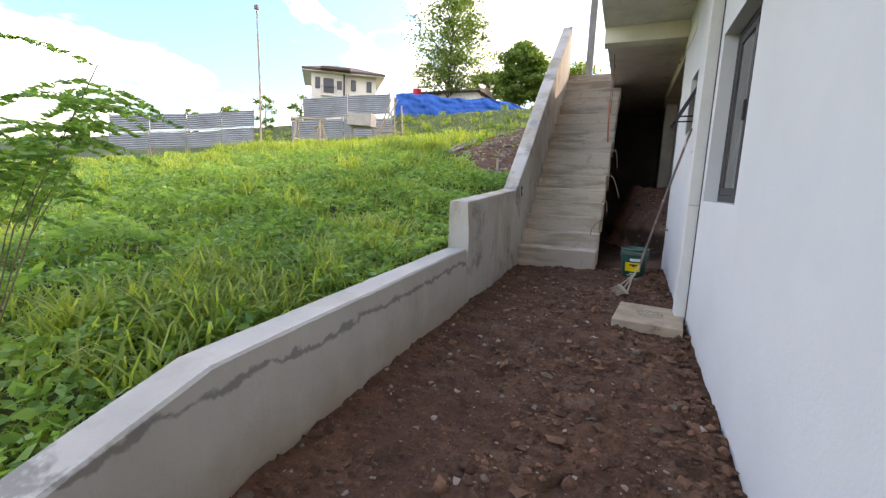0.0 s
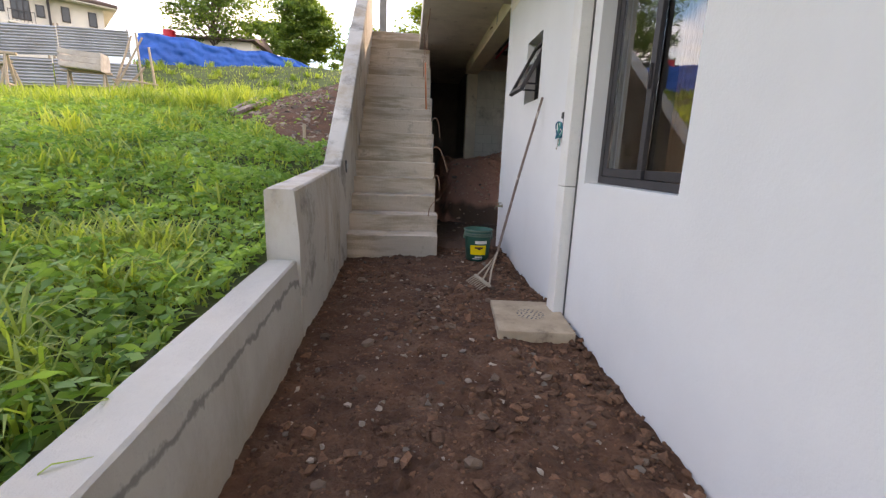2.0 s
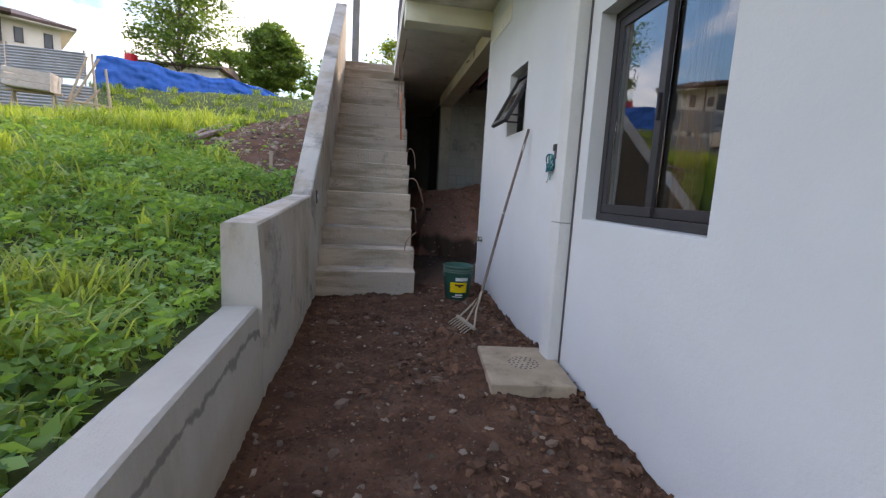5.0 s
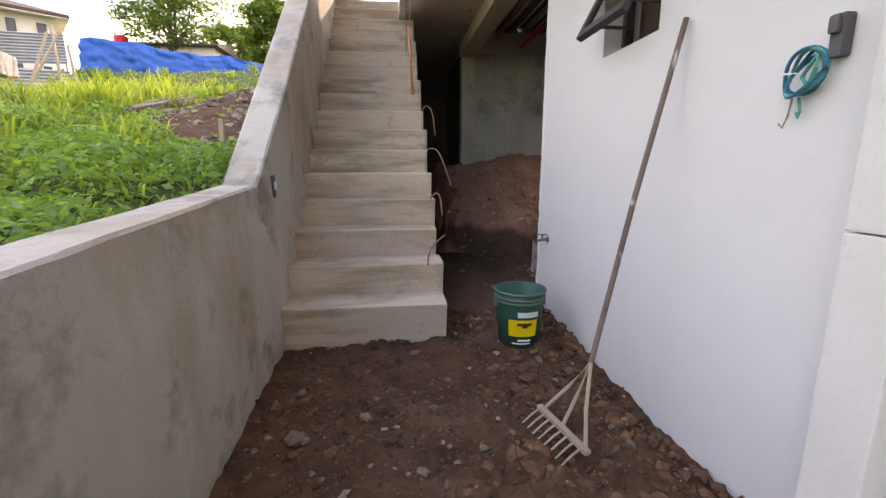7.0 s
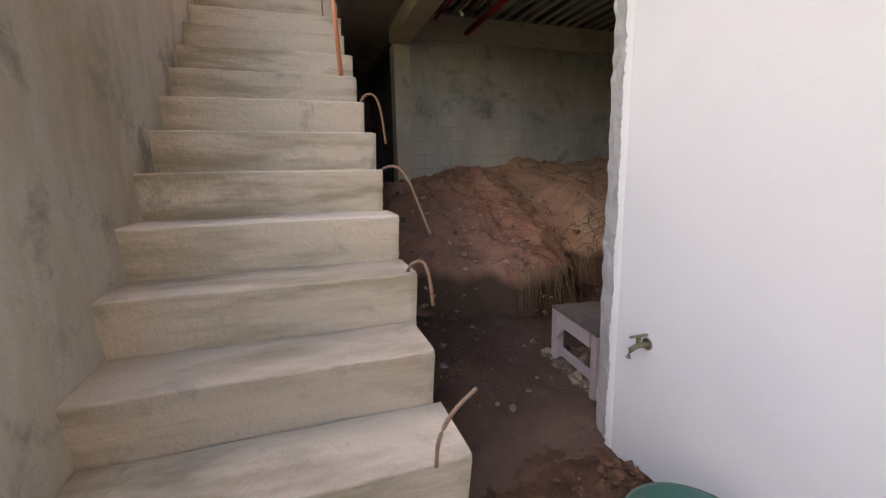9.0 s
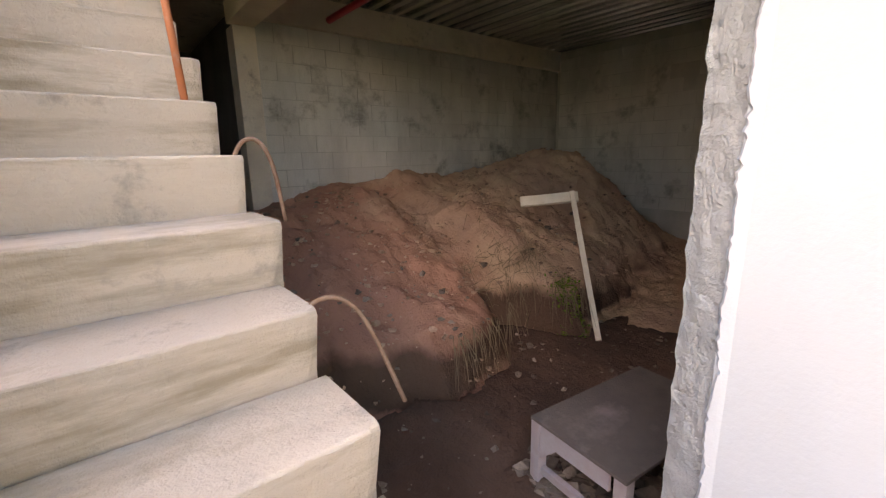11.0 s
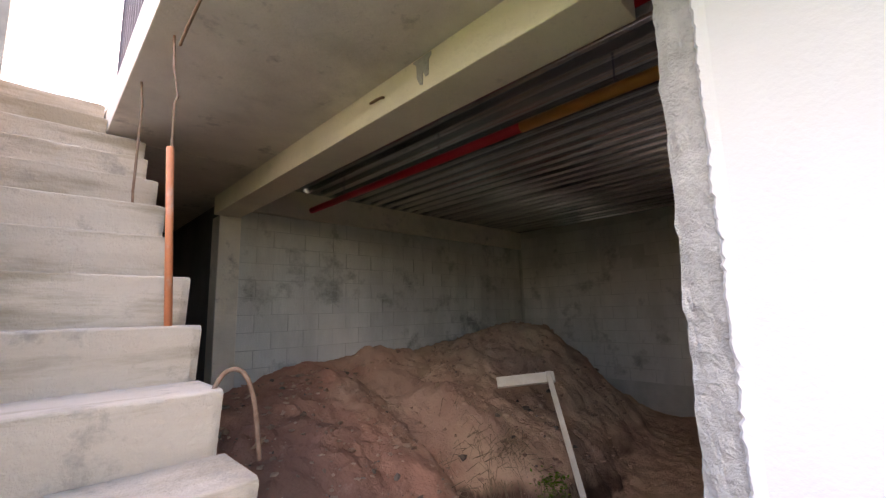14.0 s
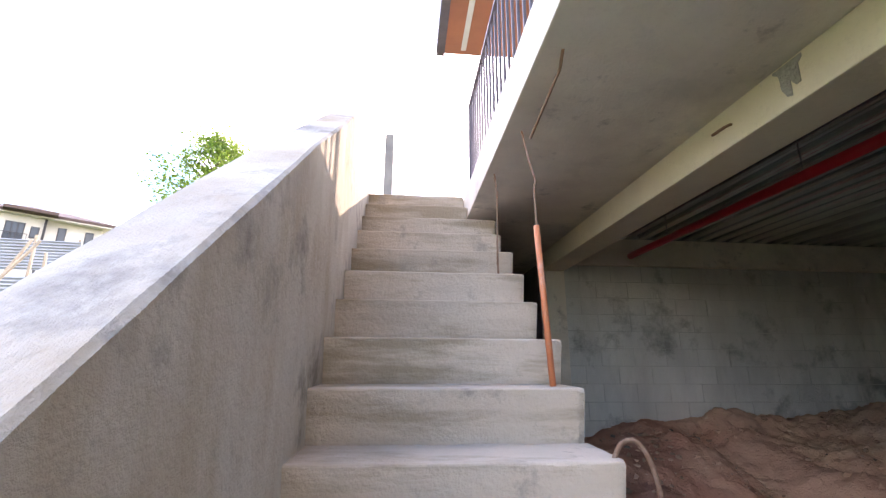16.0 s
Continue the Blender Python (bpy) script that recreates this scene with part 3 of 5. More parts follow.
# ---- upper storey, seen from below ----
def upper_house():
    up = empty("upper_house", pose(0, 0, 0), "upper storey with dark eaves and a red-brown soffit", "house", kind="structure")
    part("wall", boxed(1.0, SIDE_X, -4.0, 11.3, SLAB_TOP, 6.6), M["white"], up)
    part("soffit", boxed(-0.55, SIDE_X + 0.5, -4.5, 12.2, 6.72, 6.76), M["redwood"], up, "red-brown boarded soffit")
    part("band", boxed(-0.30, -0.22, -4.4, 12.1, 6.712, 6.719), M["trim"], up, "pale soffit band")
    part("fascia", boxed(-0.68, -0.552, -4.5, 12.24, 6.70, 6.98), M["metal"], up, "dark metal fascia")
    part("roof", prism([(-0.68, 6.985), (3.0, 8.2), (SIDE_X + 0.5, 6.95)], "y", -4.5, 12.25), M["roof"], up)


upper_house()


def railing():
    rail = empty("balcony_railing", pose(0, 0, 0), "dark slender metal balcony railing with upright bars", "railing")
    part("top_rail", boxed(SLAB_X + 0.03, SLAB_X + 0.07, -4.0, 10.2, SLAB_TOP + 0.90, SLAB_TOP + 0.93, 0.004), M["metal"], rail)
    part("bottom_rail", boxed(SLAB_X + 0.035, SLAB_X + 0.065, -4.0, 10.2, SLAB_TOP + 0.06, SLAB_TOP + 0.085), M["metal"], rail)
    me = None
    y = 3.0
    while y < 10.2:
        if me is None:
            ob = part("baluster", boxed(-0.008, 0.008, -0.008, 0.008, 0, 0.90), M["metal"], rail)
            me = ob.data
        else:
            ob = new("baluster", me); ob.parent = rail
        ob.location = (SLAB_X + 0.05, y, SLAB_TOP)
        y += 0.115
    part("post", boxed(SLAB_X + 0.03, SLAB_X + 0.07, 10.16, 10.20, SLAB_TOP, SLAB_TOP + 0.93), M["metal"], rail)


railing()


# ---- distance ----
def corrugated(length, height, thick=0.02, pitch=0.11):
    bm = bmesh.new()
    n = int(height / pitch * 4)
    a, b = [], []
    for i in range(n + 1):
        z = height * i / n
        y = thick * math.sin(i * math.pi / 2)
        a.append(bm.verts.new((0, y, z))); b.append(bm.verts.new((length, y, z)))
    for i in range(n):
        bm.faces.new((a[i], b[i], b[i + 1], a[i + 1]))
    return bm


def tarp():
    L, R = Vector((-14.74, 25.65, 0)), Vector((-4.5, 29.15, 0))
    bm = bmesh.new()
    n, m = 150, 16
    rows = []
    for i in range(n + 1):
        u = i / n
        p = L.lerp(R, u) + Vector((0.4, -0.9, 0)) * -math.sin(u * math.pi) * 1.0
        base = 5.72 + 0.42 * math.sin(u * math.pi) - 0.25 * u * u
        top = base + 1.10 * (1 - u) + 0.44 * u + 0.10 * math.sin(u * 13) + 0.05 * math.sin(u * 37)
        low = min(base, hill(p.x, p.y)) - 0.1
        rows.append([bm.verts.new((p.x + 0.05 * k / m, p.y + 0.16 * noise.noise(Vector((p.x * 1.6 + k * 0.1, k * 0.3, 2.0))) + 0.16 * abs(noise.noise(Vector((p.x * 3.4 + k * 0.25, k * 0.22, 6.0)))) + 0.06 * noise.noise(Vector((p.x * 7.0, k * 0.6, 9.0))) + 0.25 * k / m, low + (top - low) * k / m)) for k in range(m + 1)])
    for a, b in zip(rows, rows[1:]):
        for k in range(m):
            bm.faces.new((a[k], b[k], b[k + 1], a[k + 1]))
    ob = tagged(part("tarpaulin_fence", bm, M["tarp"], smooth=True), "bright blue plastic tarpaulin strung as a fence", "tarpaulin")
    so = ob.modifiers.new("thick", "SOLIDIFY"); so.thickness = 0.01


tarp()


def tin_panel(p, q, h, label, posts=True):
    """A sheet of corrugated iron between two lower corners, with its posts."""
    d = Vector(q) - Vector(p)
    run = math.hypot(d.x, d.y)
    bm = corrugated(run, h)
    for v in bm.verts:
        v.co.z += d.z * v.co.x / run
    ob = part("fence_panel", bm, M["tin"])
    ob.matrix_world = Matrix.Translation(p) @ Matrix.Rotation(math.atan2(d.y, d.x), 4, "Z")
    so = ob.modifiers.new("thick", "SOLIDIFY"); so.thickness = 0.004
    tagged(ob, label, "fence", "corrugated fence panels")
    if posts:
        for k in (0.02, 0.98):
            part("post", tube([(run * k, 0.04, d.z * k - 1.2), (run * k, 0.04, d.z * k + h + 0.1)], 0.035, 6), M["wood"], ob, "thin weathered wooden post")


def fence_line(p, q, h, pieces, label):
    p, q = Vector(p), Vector(q)
    for k in range(pieces):
        a, b = p.lerp(q, k / pieces), p.lerp(q, (k + 0.985) / pieces)
        tin_panel(a + Vector((0, 0, 0.06 * math.sin(k * 2.1))), b, h * (1 + 0.04 * math.sin(k * 5.0)), label)


fence_line((-17.4, 20.1, 4.43), (-13.36, 22.98, 5.10), 1.15, 2, "weathered grey corrugated iron fence sheet")
fence_line((-15.9, 17.5, 3.0), (-11.7, 20.47, 3.48), 0.95, 2, "low rusty corrugated iron fence sheet")
fence_line((-24.6, 14.0, 3.05), (-20.45, 19.44, 4.02), 0.85, 4, "pale grey corrugated iron fence sheet on posts")
fence_line((-24.6, 13.9, 2.1), (-20.4, 19.3, 3.0), 0.85, 4, "low dull corrugated iron fence sheet in grass")


# ---- window, vent, downpipe on the house wall ----
def glass(name, tint, ior):
    m = bpy.data.materials.new(name)
    m.use_nodes = True
    b = m.node_tree.nodes["Principled BSDF"]
    b.inputs["Base Color"].default_value = (*tint, 1)
    b.inputs["Roughness"].default_value, b.inputs["IOR"].default_value, b.inputs["Transmission Weight"].default_value = 0.01, ior, 1.0
    return m


M["glass"] = glass("window_glass", (0.62, 0.60, 0.58), 2.0)
M["curtain"] = material("curtain", (0.30, 0.17, 0.08), (0.22, 0.12, 0.06), 3, 0.9, 0.2, 60)
M["room"] = material("room_paint", (0.50, 0.40, 0.30), None, 2, 0.9, 0.1, 40)
M["green"] = material("green_plastic", (0.015, 0.075, 0.055), (0.02, 0.09, 0.065), 4, 0.42, 0.05, 60, stain=(0.10, 0.10, 0.075), stain_scale=6, stain_from=0.62)
M["rim"] = material("dusty_green_plastic", (0.10, 0.16, 0.125), None, 5, 0.6, 0.05, 60)
M["yellow"] = material("yellow_label", (0.85, 0.60, 0.01), None, 5, 0.5, 0.02, 60)
M["labelwhite"] = material("label_white", (0.75, 0.77, 0.75), None, 5, 0.5, 0.02, 60)
M["labelbrown"] = material("label_brown", (0.08, 0.03, 0.02), None, 5, 0.5, 0.02, 60)
M["rust"] = material("rusty_steel", (0.20, 0.10, 0.06), (0.30, 0.19, 0.13), 30, 0.8, 0.4, 90)
M["galv"] = material("aged_brass", (0.30, 0.27, 0.18), None, 12, 0.4, 0.1, 60, metal=0.8)
M["blue"] = material("blue_rope", (0.01, 0.16, 0.24), None, 20, 0.6, 0.2, 90)
M["teal"] = material("teal_rope", (0.05, 0.36, 0.30), None, 20, 0.6, 0.2, 90)
M["greybox"] = material("grey_plastic_box", (0.07, 0.07, 0.072), (0.11, 0.105, 0.10), 8, 0.7, 0.2, 60)
M["pvc"] = material("orange_pipe", (0.62, 0.20, 0.09), (0.55, 0.18, 0.08), 5, 0.5, 0.03, 60, stain=(0.55, 0.40, 0.32), stain_scale=5)
M["red"] = material("red_pipe", (0.60, 0.02, 0.035), (0.48, 0.016, 0.03), 3, 0.4, 0.03, 60)
M["orange"] = material("orange_primer_pipe", (0.60, 0.26, 0.06), None, 3, 0.5, 0.03, 60)
M["lumber"] = material("new_lumber", (0.84, 0.77, 0.64), (0.76, 0.67, 0.53), 2, 0.7, 0.15, 50, stretch=(6, 6, 1))
M["drain"] = material("drain_concrete", (0.47, 0.36, 0.25), (0.32, 0.235, 0.16), 6, 0.9, 0.5, 50, stain=(0.17, 0.12, 0.085), stain_scale=5, stain_from=0.52)
M["handle"] = material("worn_handle", (0.13, 0.085, 0.07), (0.20, 0.15, 0.125), 14, 0.7, 0.3, 80, stretch=(1, 1, 0.3), stain=(0.52, 0.47, 0.42), stain_scale=22, stain_from=0.58, stain_to=0.08)
M["bamboo"] = material("pale_bamboo", (0.42, 0.34, 0.25), (0.32, 0.25, 0.18), 12, 0.7, 0.3, 80)
M["slate"] = material("grey_plywood", (0.16, 0.125, 0.105), (0.10, 0.08, 0.068), 4, 0.8, 0.2, 60, stain=(0.33, 0.25, 0.23), stain_scale=2)
M["tableleg"] = material("table_paint", (0.42, 0.39, 0.38), (0.36, 0.27, 0.26), 6, 0.7, 0.2, 60)
M["twig"] = material("dry_twig", (0.22, 0.165, 0.10), (0.15, 0.11, 0.07), 20, 0.9, 0.2, 80)
M["palewood"] = material("weathered_board", (0.50, 0.46, 0.41), (0.36, 0.32, 0.28), 5, 0.85, 0.3, 40)
M["rubble"] = material("rubble", (0.33, 0.30, 0.265), (0.21, 0.17, 0.14), 7, 0.95, 0.5, 40, jitter=0.35)


def window_unit():
    y0, y1, z0, z1 = WIN
    x = WALL_X + 0.12
    w = empty("window_1", pose(0, 0, 0), "dark framed sliding window with reflecting glass panes", "window", kind="structure")

    def ring(name, a, b, c, d, t, xa, xb, parent):
        bm = bmesh.new()
        for q in ((a, b, c, c + t), (a, b, d - t, d), (a, a + t, c + t, d - t), (b - t, b, c + t, d - t)):
            add_box(bm, xa, xb, q[0], q[1], q[2], q[3], 0.003)
        return part(name, bm, M["frame"], parent)

    ring("window_frame", y0 + 0.002, y1 - 0.002, z0 + 0.012, z1 - 0.002, 0.045, x - 0.03, x + 0.05, w)
    mid = (y0 + y1) / 2 + 0.02
    for a, b, off in ((y0 + 0.05, mid + 0.03, 0.0), (mid - 0.03, y1 - 0.05, -0.024)):
        sash = ring("sash", a, b, z0 + 0.06, z1 - 0.05, 0.05, x - 0.002 + off, x + 0.02 + off, w)
        ob = part("pane", boxed(x + 0.006 + off, x + 0.011 + off, a + 0.052, b - 0.052, z0 + 0.112, z1 - 0.102), M["glass"], sash)
        ob.visible_shadow = False
    part("latch", boxed(x - 0.045, x - 0.028, mid - 0.02, mid - 0.008, 1.55, 1.68, 0.004), M["frame"], w)
    part("window_sill", boxed(WALL_X + 0.004, x + 0.06, y0 + 0.003, y1 - 0.003, z0 - 0.004, z0 + 0.010), M["white"], w)


window_unit()
# the room behind the window
tagged(part("wall_room", boxed(3.4, 3.5, 1.5, 5.9, -0.3, 3.2), M["room"]), "plain tan wall of the room indoors", "wall", kind="structure")
tagged(part("wall_room_near", boxed(WALL_IN + 0.002, 3.398, 1.4, 1.5, -0.3, 3.2), M["room"]), "plain tan partition wall indoors", "wall", kind="structure")
tagged(part("wall_room_far", boxed(WALL_IN + 0.002, 3.398, 5.9, 6.0, -0.3, 3.2), M["room"]), "plain tan partition wall behind the vent", "wall", kind="structure")
tagged(part("floor_room", boxed(WALL_IN + 0.002, 3.398, 1.502, 5.898, -0.3, 0.1), M["room"]), "plain floor of the room indoors", "floor", kind="structure")


def curtain(y0, y1, x):
    bm = bmesh.new()
    n = 60
    a, b = [], []
    for i in range(n + 1):
        y = y0 + (y1 - y0) * i / n
        off = 0.03 * math.sin(i * 0.9) + 0.01 * math.sin(i * 2.3)
        a.append(bm.verts.new((x + off, y, 0.1))); b.append(bm.verts.new((x + off * 0.7, y, 2.6)))
    for i in range(n):
        bm.faces.new((a[i], a[i + 1], b[i + 1], b[i]))
    ob = part("curtain", bm, M["curtain"], smooth=True)
    so = ob.modifiers.new("thick", "SOLIDIFY"); so.thickness = 0.003
    tagged(ob, "brown fabric curtain hanging behind the window", "curtain")


curtain(2.9, 3.45, 0.95)
curtain(3.62, 3.82, 0.95)


def vent():
    y0, y1, z0, z1 = VENT
    w = empty("window_2", pose(0, 0, 0), "small awning window with its dark sash propped open", "window", kind="structure")
    bm = bmesh.new()
    x = WALL_X + 0.10
    t = 0.035
    for q in ((y0, y1, z0, z0 + t), (y0, y1, z1 - t, z1), (y0, y0 + t, z0 + t, z1 - t), (y1 - t, y1, z0 + t, z1 - t)):
        add_box(bm, x, x + 0.05, q[0] + 0.001, q[1] - 0.001, q[2], q[3], 0.002)
    part("window_frame", bm, M["frame"], w)
    bm = bmesh.new()
    h = z1 - z0 - 0.05
    wy = y1 - y0 - 0.04
    for q in ((0, wy, -h, -h + 0.045), (0, wy, -0.045, 0), (0, 0.045, -h + 0.045, -0.045), (wy - 0.045, wy, -h + 0.045, -0.045)):
        add_box(bm, -0.018, 0.018, *q, 0.003)
    sash = part("sash", bm, M["frame"], w)
    sash.matrix_basis = pose(x - 0.01, y0 + 0.02, z1 - 0.03) @ Matrix.Rotation(radians(27), 4, "Y")
    pane = part("pane", boxed(-0.004, 0.004, 0.046, wy - 0.046, -h + 0.046, -0.046), M["glass"], sash)
    pane.visible_shadow = False
    for yy in (y0 + 0.05, y1 - 0.07):
        part("stay", boxed(x - 0.21, x + 0.02, yy, yy + 0.012, z0 + 0.13, z0 + 0.145), M["frame"], w)


vent()


def downpipe():
    d = empty("downpipe_casing", pose(0, 0, 0), "square off-white plastered downpipe casing on the wall", "pipe casing", kind="structure")
    part("casing", boxed(WALL_X - 0.085, WALL_X - 0.001, 4.185, 4.33, 0.02, 0.985, 0.006), M["trim"], d)
    part("casing", boxed(WALL_X - 0.085, WALL_X - 0.001, 4.185, 4.33, 0.989, SLAB_LOW - 0.002, 0.006), M["trim"], d)
    part("groove", boxed(WALL_X - 0.006, WALL_X - 0.0005, 4.165, 4.184, 0.02, SLAB_LOW - 0.003), M["greybox"], d, "dark open joint beside the casing")


downpipe()
tagged(part("beam_end", boxed(WALL_X - 0.006, WALL_X - 0.001, 5.90, 6.67, 2.86, 3.04), M["soffit"]), "bare grey concrete strip left unpainted on the wall", "beam", kind="structure")


# ---- things beside the wall ----
def lathe(profile, n=40, caps=True):
    bm = bmesh.new()
    rings = [[bm.verts.new((r * math.cos(2 * math.pi * i / n), r * math.sin(2 * math.pi * i / n), z)) for i in range(n)] for r, z in profile]
    for a, b in zip(rings, rings[1:]):
        for i in range(n):
            bm.faces.new((a[i], a[(i + 1) % n], b[(i + 1) % n], b[i]))
    if caps:
        bm.faces.new(rings[0][::-1]); bm.faces.new(rings[-1])
    else:
        for i in range(n):
            bm.faces.new((rings[-1][i], rings[-1][(i + 1) % n], rings[0][(i + 1) % n], rings[0][i]))
    return bm


def patch(r0, r1, a0, a1, z0, z1, skin=0.0025, n=14):
    """A thin curved label on a tapering round wall; angles in degrees."""
    bm = bmesh.new()
    rows = []
    for i in range(n + 1):
        a = radians(a0 + (a1 - a0) * i / n)
        rows.append([bm.verts.new(((r + skin) * math.cos(a), (r + skin) * math.sin(a), z)) for r, z in ((r0, z0), (r1, z1))])
    for p, q in zip(rows, rows[1:]):
        bm.faces.new((p[0], q[0], q[1], p[1]))
    return bm


def bucket():
    b = empty("paint_bucket", pose(0.14, 5.93, yard(0.14, 5.93) - 0.012) @ Matrix.Scale(1.08, 4), "open dark green plastic paint bucket with yellow label", "bucket")
    R = lambda z: 0.118 + (0.143 - 0.118) * z / 0.33
    part("body", lathe([(0.105, 0.0), (0.118, 0.006), (R(0.27), 0.27), (R(0.33), 0.33), (R(0.33) - 0.004, 0.33), (0.114, 0.012), (0.10, 0.008)]), M["green"], b, smooth=True)
    for z in (0.268, 0.288, 0.322):
        part("rim_ring", lathe([(R(z) - 0.001, z - 0.007), (R(z) + 0.008, z - 0.007), (R(z) + 0.010, z), (R(z) + 0.008, z + 0.007), (R(z) - 0.001, z + 0.007)], 40, False), M["rim"], b, smooth=True)
    c = -109
    part("label", patch(R(0.075), R(0.175), c - 24, c + 50, 0.075, 0.175), M["yellow"], b, "bright yellow label")
    part("lettering", patch(R(0.19), R(0.222), c - 1, c + 52, 0.19, 0.222), M["labelwhite"], b, "white lettering bar")
    part("lettering", patch(R(0.045), R(0.058), c + 0, c + 34, 0.045, 0.058), M["labelwhite"], b, "white lettering bar")
    part("lettering", patch(R(0.028), R(0.036), c - 14, c + 34, 0.028, 0.036), M["labelwhite"], b, "white lettering bar")
    part("emblem", patch(R(0.14), R(0.155), c - 2, c + 34, 0.14, 0.158, 0.004), M["labelbrown"], b, "dark brown winged emblem")
    part("emblem", patch(R(0.125), R(0.14), c + 11, c + 24, 0.128, 0.14, 0.004), M["labelbrown"], b)
    part("ear", boxed(-0.152, -0.135, -0.022, 0.022, 0.225, 0.262, 0.004), M["rim"], b)
    part("ear", boxed(0.135, 0.152, -0.022, 0.022, 0.225, 0.262, 0.004), M["rim"], b)


bucket()


def rake():
    r = empty("garden_rake", pose(0, 0, 0), "homemade wooden rake leaning on the white wall", "rake")
    joint = (0.172, 5.01, 0.33)
    top = (WALL_X - 0.022, 5.09, 1.70)
    part("handle", tube([joint, tuple(Vector(joint).lerp(Vector(top), 0.5) + Vector((-0.006, 0.005, 0))), top], 0.012, 10, 0.011), M["handle"], r, "worn dark painted handle")
    a, b = Vector((-0.005, 5.11, 0.075)), Vector((0.075, 4.80, 0.065))
    for k, bow in ((0.08, 0.02), (0.5, 0.0), (0.97, -0.02)):
        p = a.lerp(b, k)
        m = p.lerp(Vector(joint), 0.5) + Vector((bow, bow, -0.01))
        part("brace", tube([p, m, Vector(joint), Vector(joint).lerp(Vector(top), 0.09)], 0.0085, 8, 0.0075), M["bamboo"], r, "pale split bamboo brace")
    d = (b - a).normalized()
    bar = boxed(-0.165, 0.165, -0.014, 0.014, -0.011, 0.011, 0.005)
    ob = part("head", bar, M["bamboo"], r, "pale wooden head bar")
    ob.matrix_basis = Matrix.Translation((a + b) / 2) @ d.to_track_quat("X", "Z").to_matrix().to_4x4()
    side_way = d.cross(Vector((0, 0, 1))).normalized()
    for k in range(8):
        p = a.lerp(b, (k + 0.3) / 8)
        part("tooth", tube([p + Vector((0, 0, 0.004)), p - side_way * -0.05 + Vector((0, 0, -0.02)), p + side_way * 0.095 + Vector((0, 0, -0.05))], 0.0055, 6, 0.004), M["bamboo"], r)


rake()


def drain_cover():
    d = empty("drain_cover", pose(0, 0, 0), "square concrete drain cover with a round cast grate", "drain cover")
    ob = part("slab", boxed(-0.26, 0.25, -0.31, 0.31, -0.05, 0.028, 0.008), M["drain"], d)
    ob.matrix_basis = pose(0.245, 4.12, 0.03, 0, 0, -6)
    grate = part("grate", lathe([(0.115, 0.0), (0.115, 0.003), (0.10, 0.005), (0.001, 0.005)], 36), M["drain"], d)
    grate.matrix_basis = pose(0.25, 4.13, 0.057)
    hole = None
    for ringn, rr in ((6, 0.035), (12, 0.065), (18, 0.093)):
        for i in range(ringn):
            a = 2 * math.pi * i / ringn
            if hole is None:
                hole = part("slot", lathe([(0.0085, 0.0), (0.0085, 0.0008), (0.001, 0.0008)], 8), M["greybox"], grate)
                ob = hole
            else:
                ob = new("slot", hole.data); ob.parent = grate
            ob.location = (rr * math.cos(a), rr * math.sin(a), 0.0052)


drain_cover()


def tap():
    t = empty("water_tap", pose(0, 0, 0), "small tarnished brass garden tap on the wall", "tap")
    x, y, z = WALL_X, 6.49, 0.59
    part("spout", tube([(x - 0.002, y, z), (x - 0.05, y, z), (x - 0.085, y - 0.005, z - 0.008), (x - 0.095, y - 0.005, z - 0.04)], 0.011, 10), M["galv"], t)
    part("valve", tube([(x - 0.045, y, z), (x - 0.045, y, z + 0.035)], 0.009, 8), M["galv"], t)
    part("handle", boxed(x - 0.085, x - 0.005, y - 0.007, y + 0.007, z + 0.035, z + 0.043, 0.003), M["galv"], t)
    part("flange", tube([(x - 0.004, y, z), (x - 0.0005, y, z)], 0.024, 16), M["galv"], t)


tap()


def cable_box():
    h = empty("outlet_box", pose(0, 0, 0), "dark grey outlet box fixed to the white wall", "outlet box")
    part("box", boxed(WALL_X - 0.035, WALL_X - 0.0005, 4.456, 4.492, 1.415, 1.52, 0.008), M["greybox"], h)
    part("lid", boxed(WALL_X - 0.05, WALL_X - 0.036, 4.460, 4.488, 1.47, 1.516, 0.008), M["greybox"], h)
    r = empty("coiled_cord", pose(0, 0, 0), "coil of blue and teal cord hanging from the box", "cord")
    for k, m in enumerate(("blue", "blue", "teal", "blue")):
        pts = []
        for i in range(25):
            a = 2 * math.pi * i / 24 * 0.98
            pts.append((WALL_X - 0.02 - 0.008 * k + 0.012 * math.sin(a * 2 + k), 4.545 + (0.040 + 0.003 * k) * math.cos(a) - 0.03 * math.sin(a), 1.39 + (0.050 + 0.003 * k) * math.sin(a) + 0.012 * math.cos(a)))
        part("loop", tube(pts, 0.0055, 6), M[m], r)
    part("loop", tube([(WALL_X - 0.04, 4.51, 1.43), (WALL_X - 0.06, 4.49, 1.39), (WALL_X - 0.045, 4.52, 1.35), (WALL_X - 0.035, 4.55, 1.38), (WALL_X - 0.04, 4.51, 1.43)], 0.006, 6), M["teal"], r)
    part("tail", tube([(WALL_X - 0.02, 4.585, 1.33), (WALL_X - 0.022, 4.59, 1.28), (WALL_X - 0.025, 4.60, 1.25), (WALL_X - 0.025, 4.613, 1.262)], 0.003, 6), M["galv"], r)
    part("tail", tube([(WALL_X - 0.02, 4.565, 1.33), (WALL_X - 0.022, 4.553, 1.29), (WALL_X - 0.02, 4.56, 1.275), (WALL_X - 0.02, 4.567, 1.29)], 0.004, 6), M["teal"], r)


cable_box()


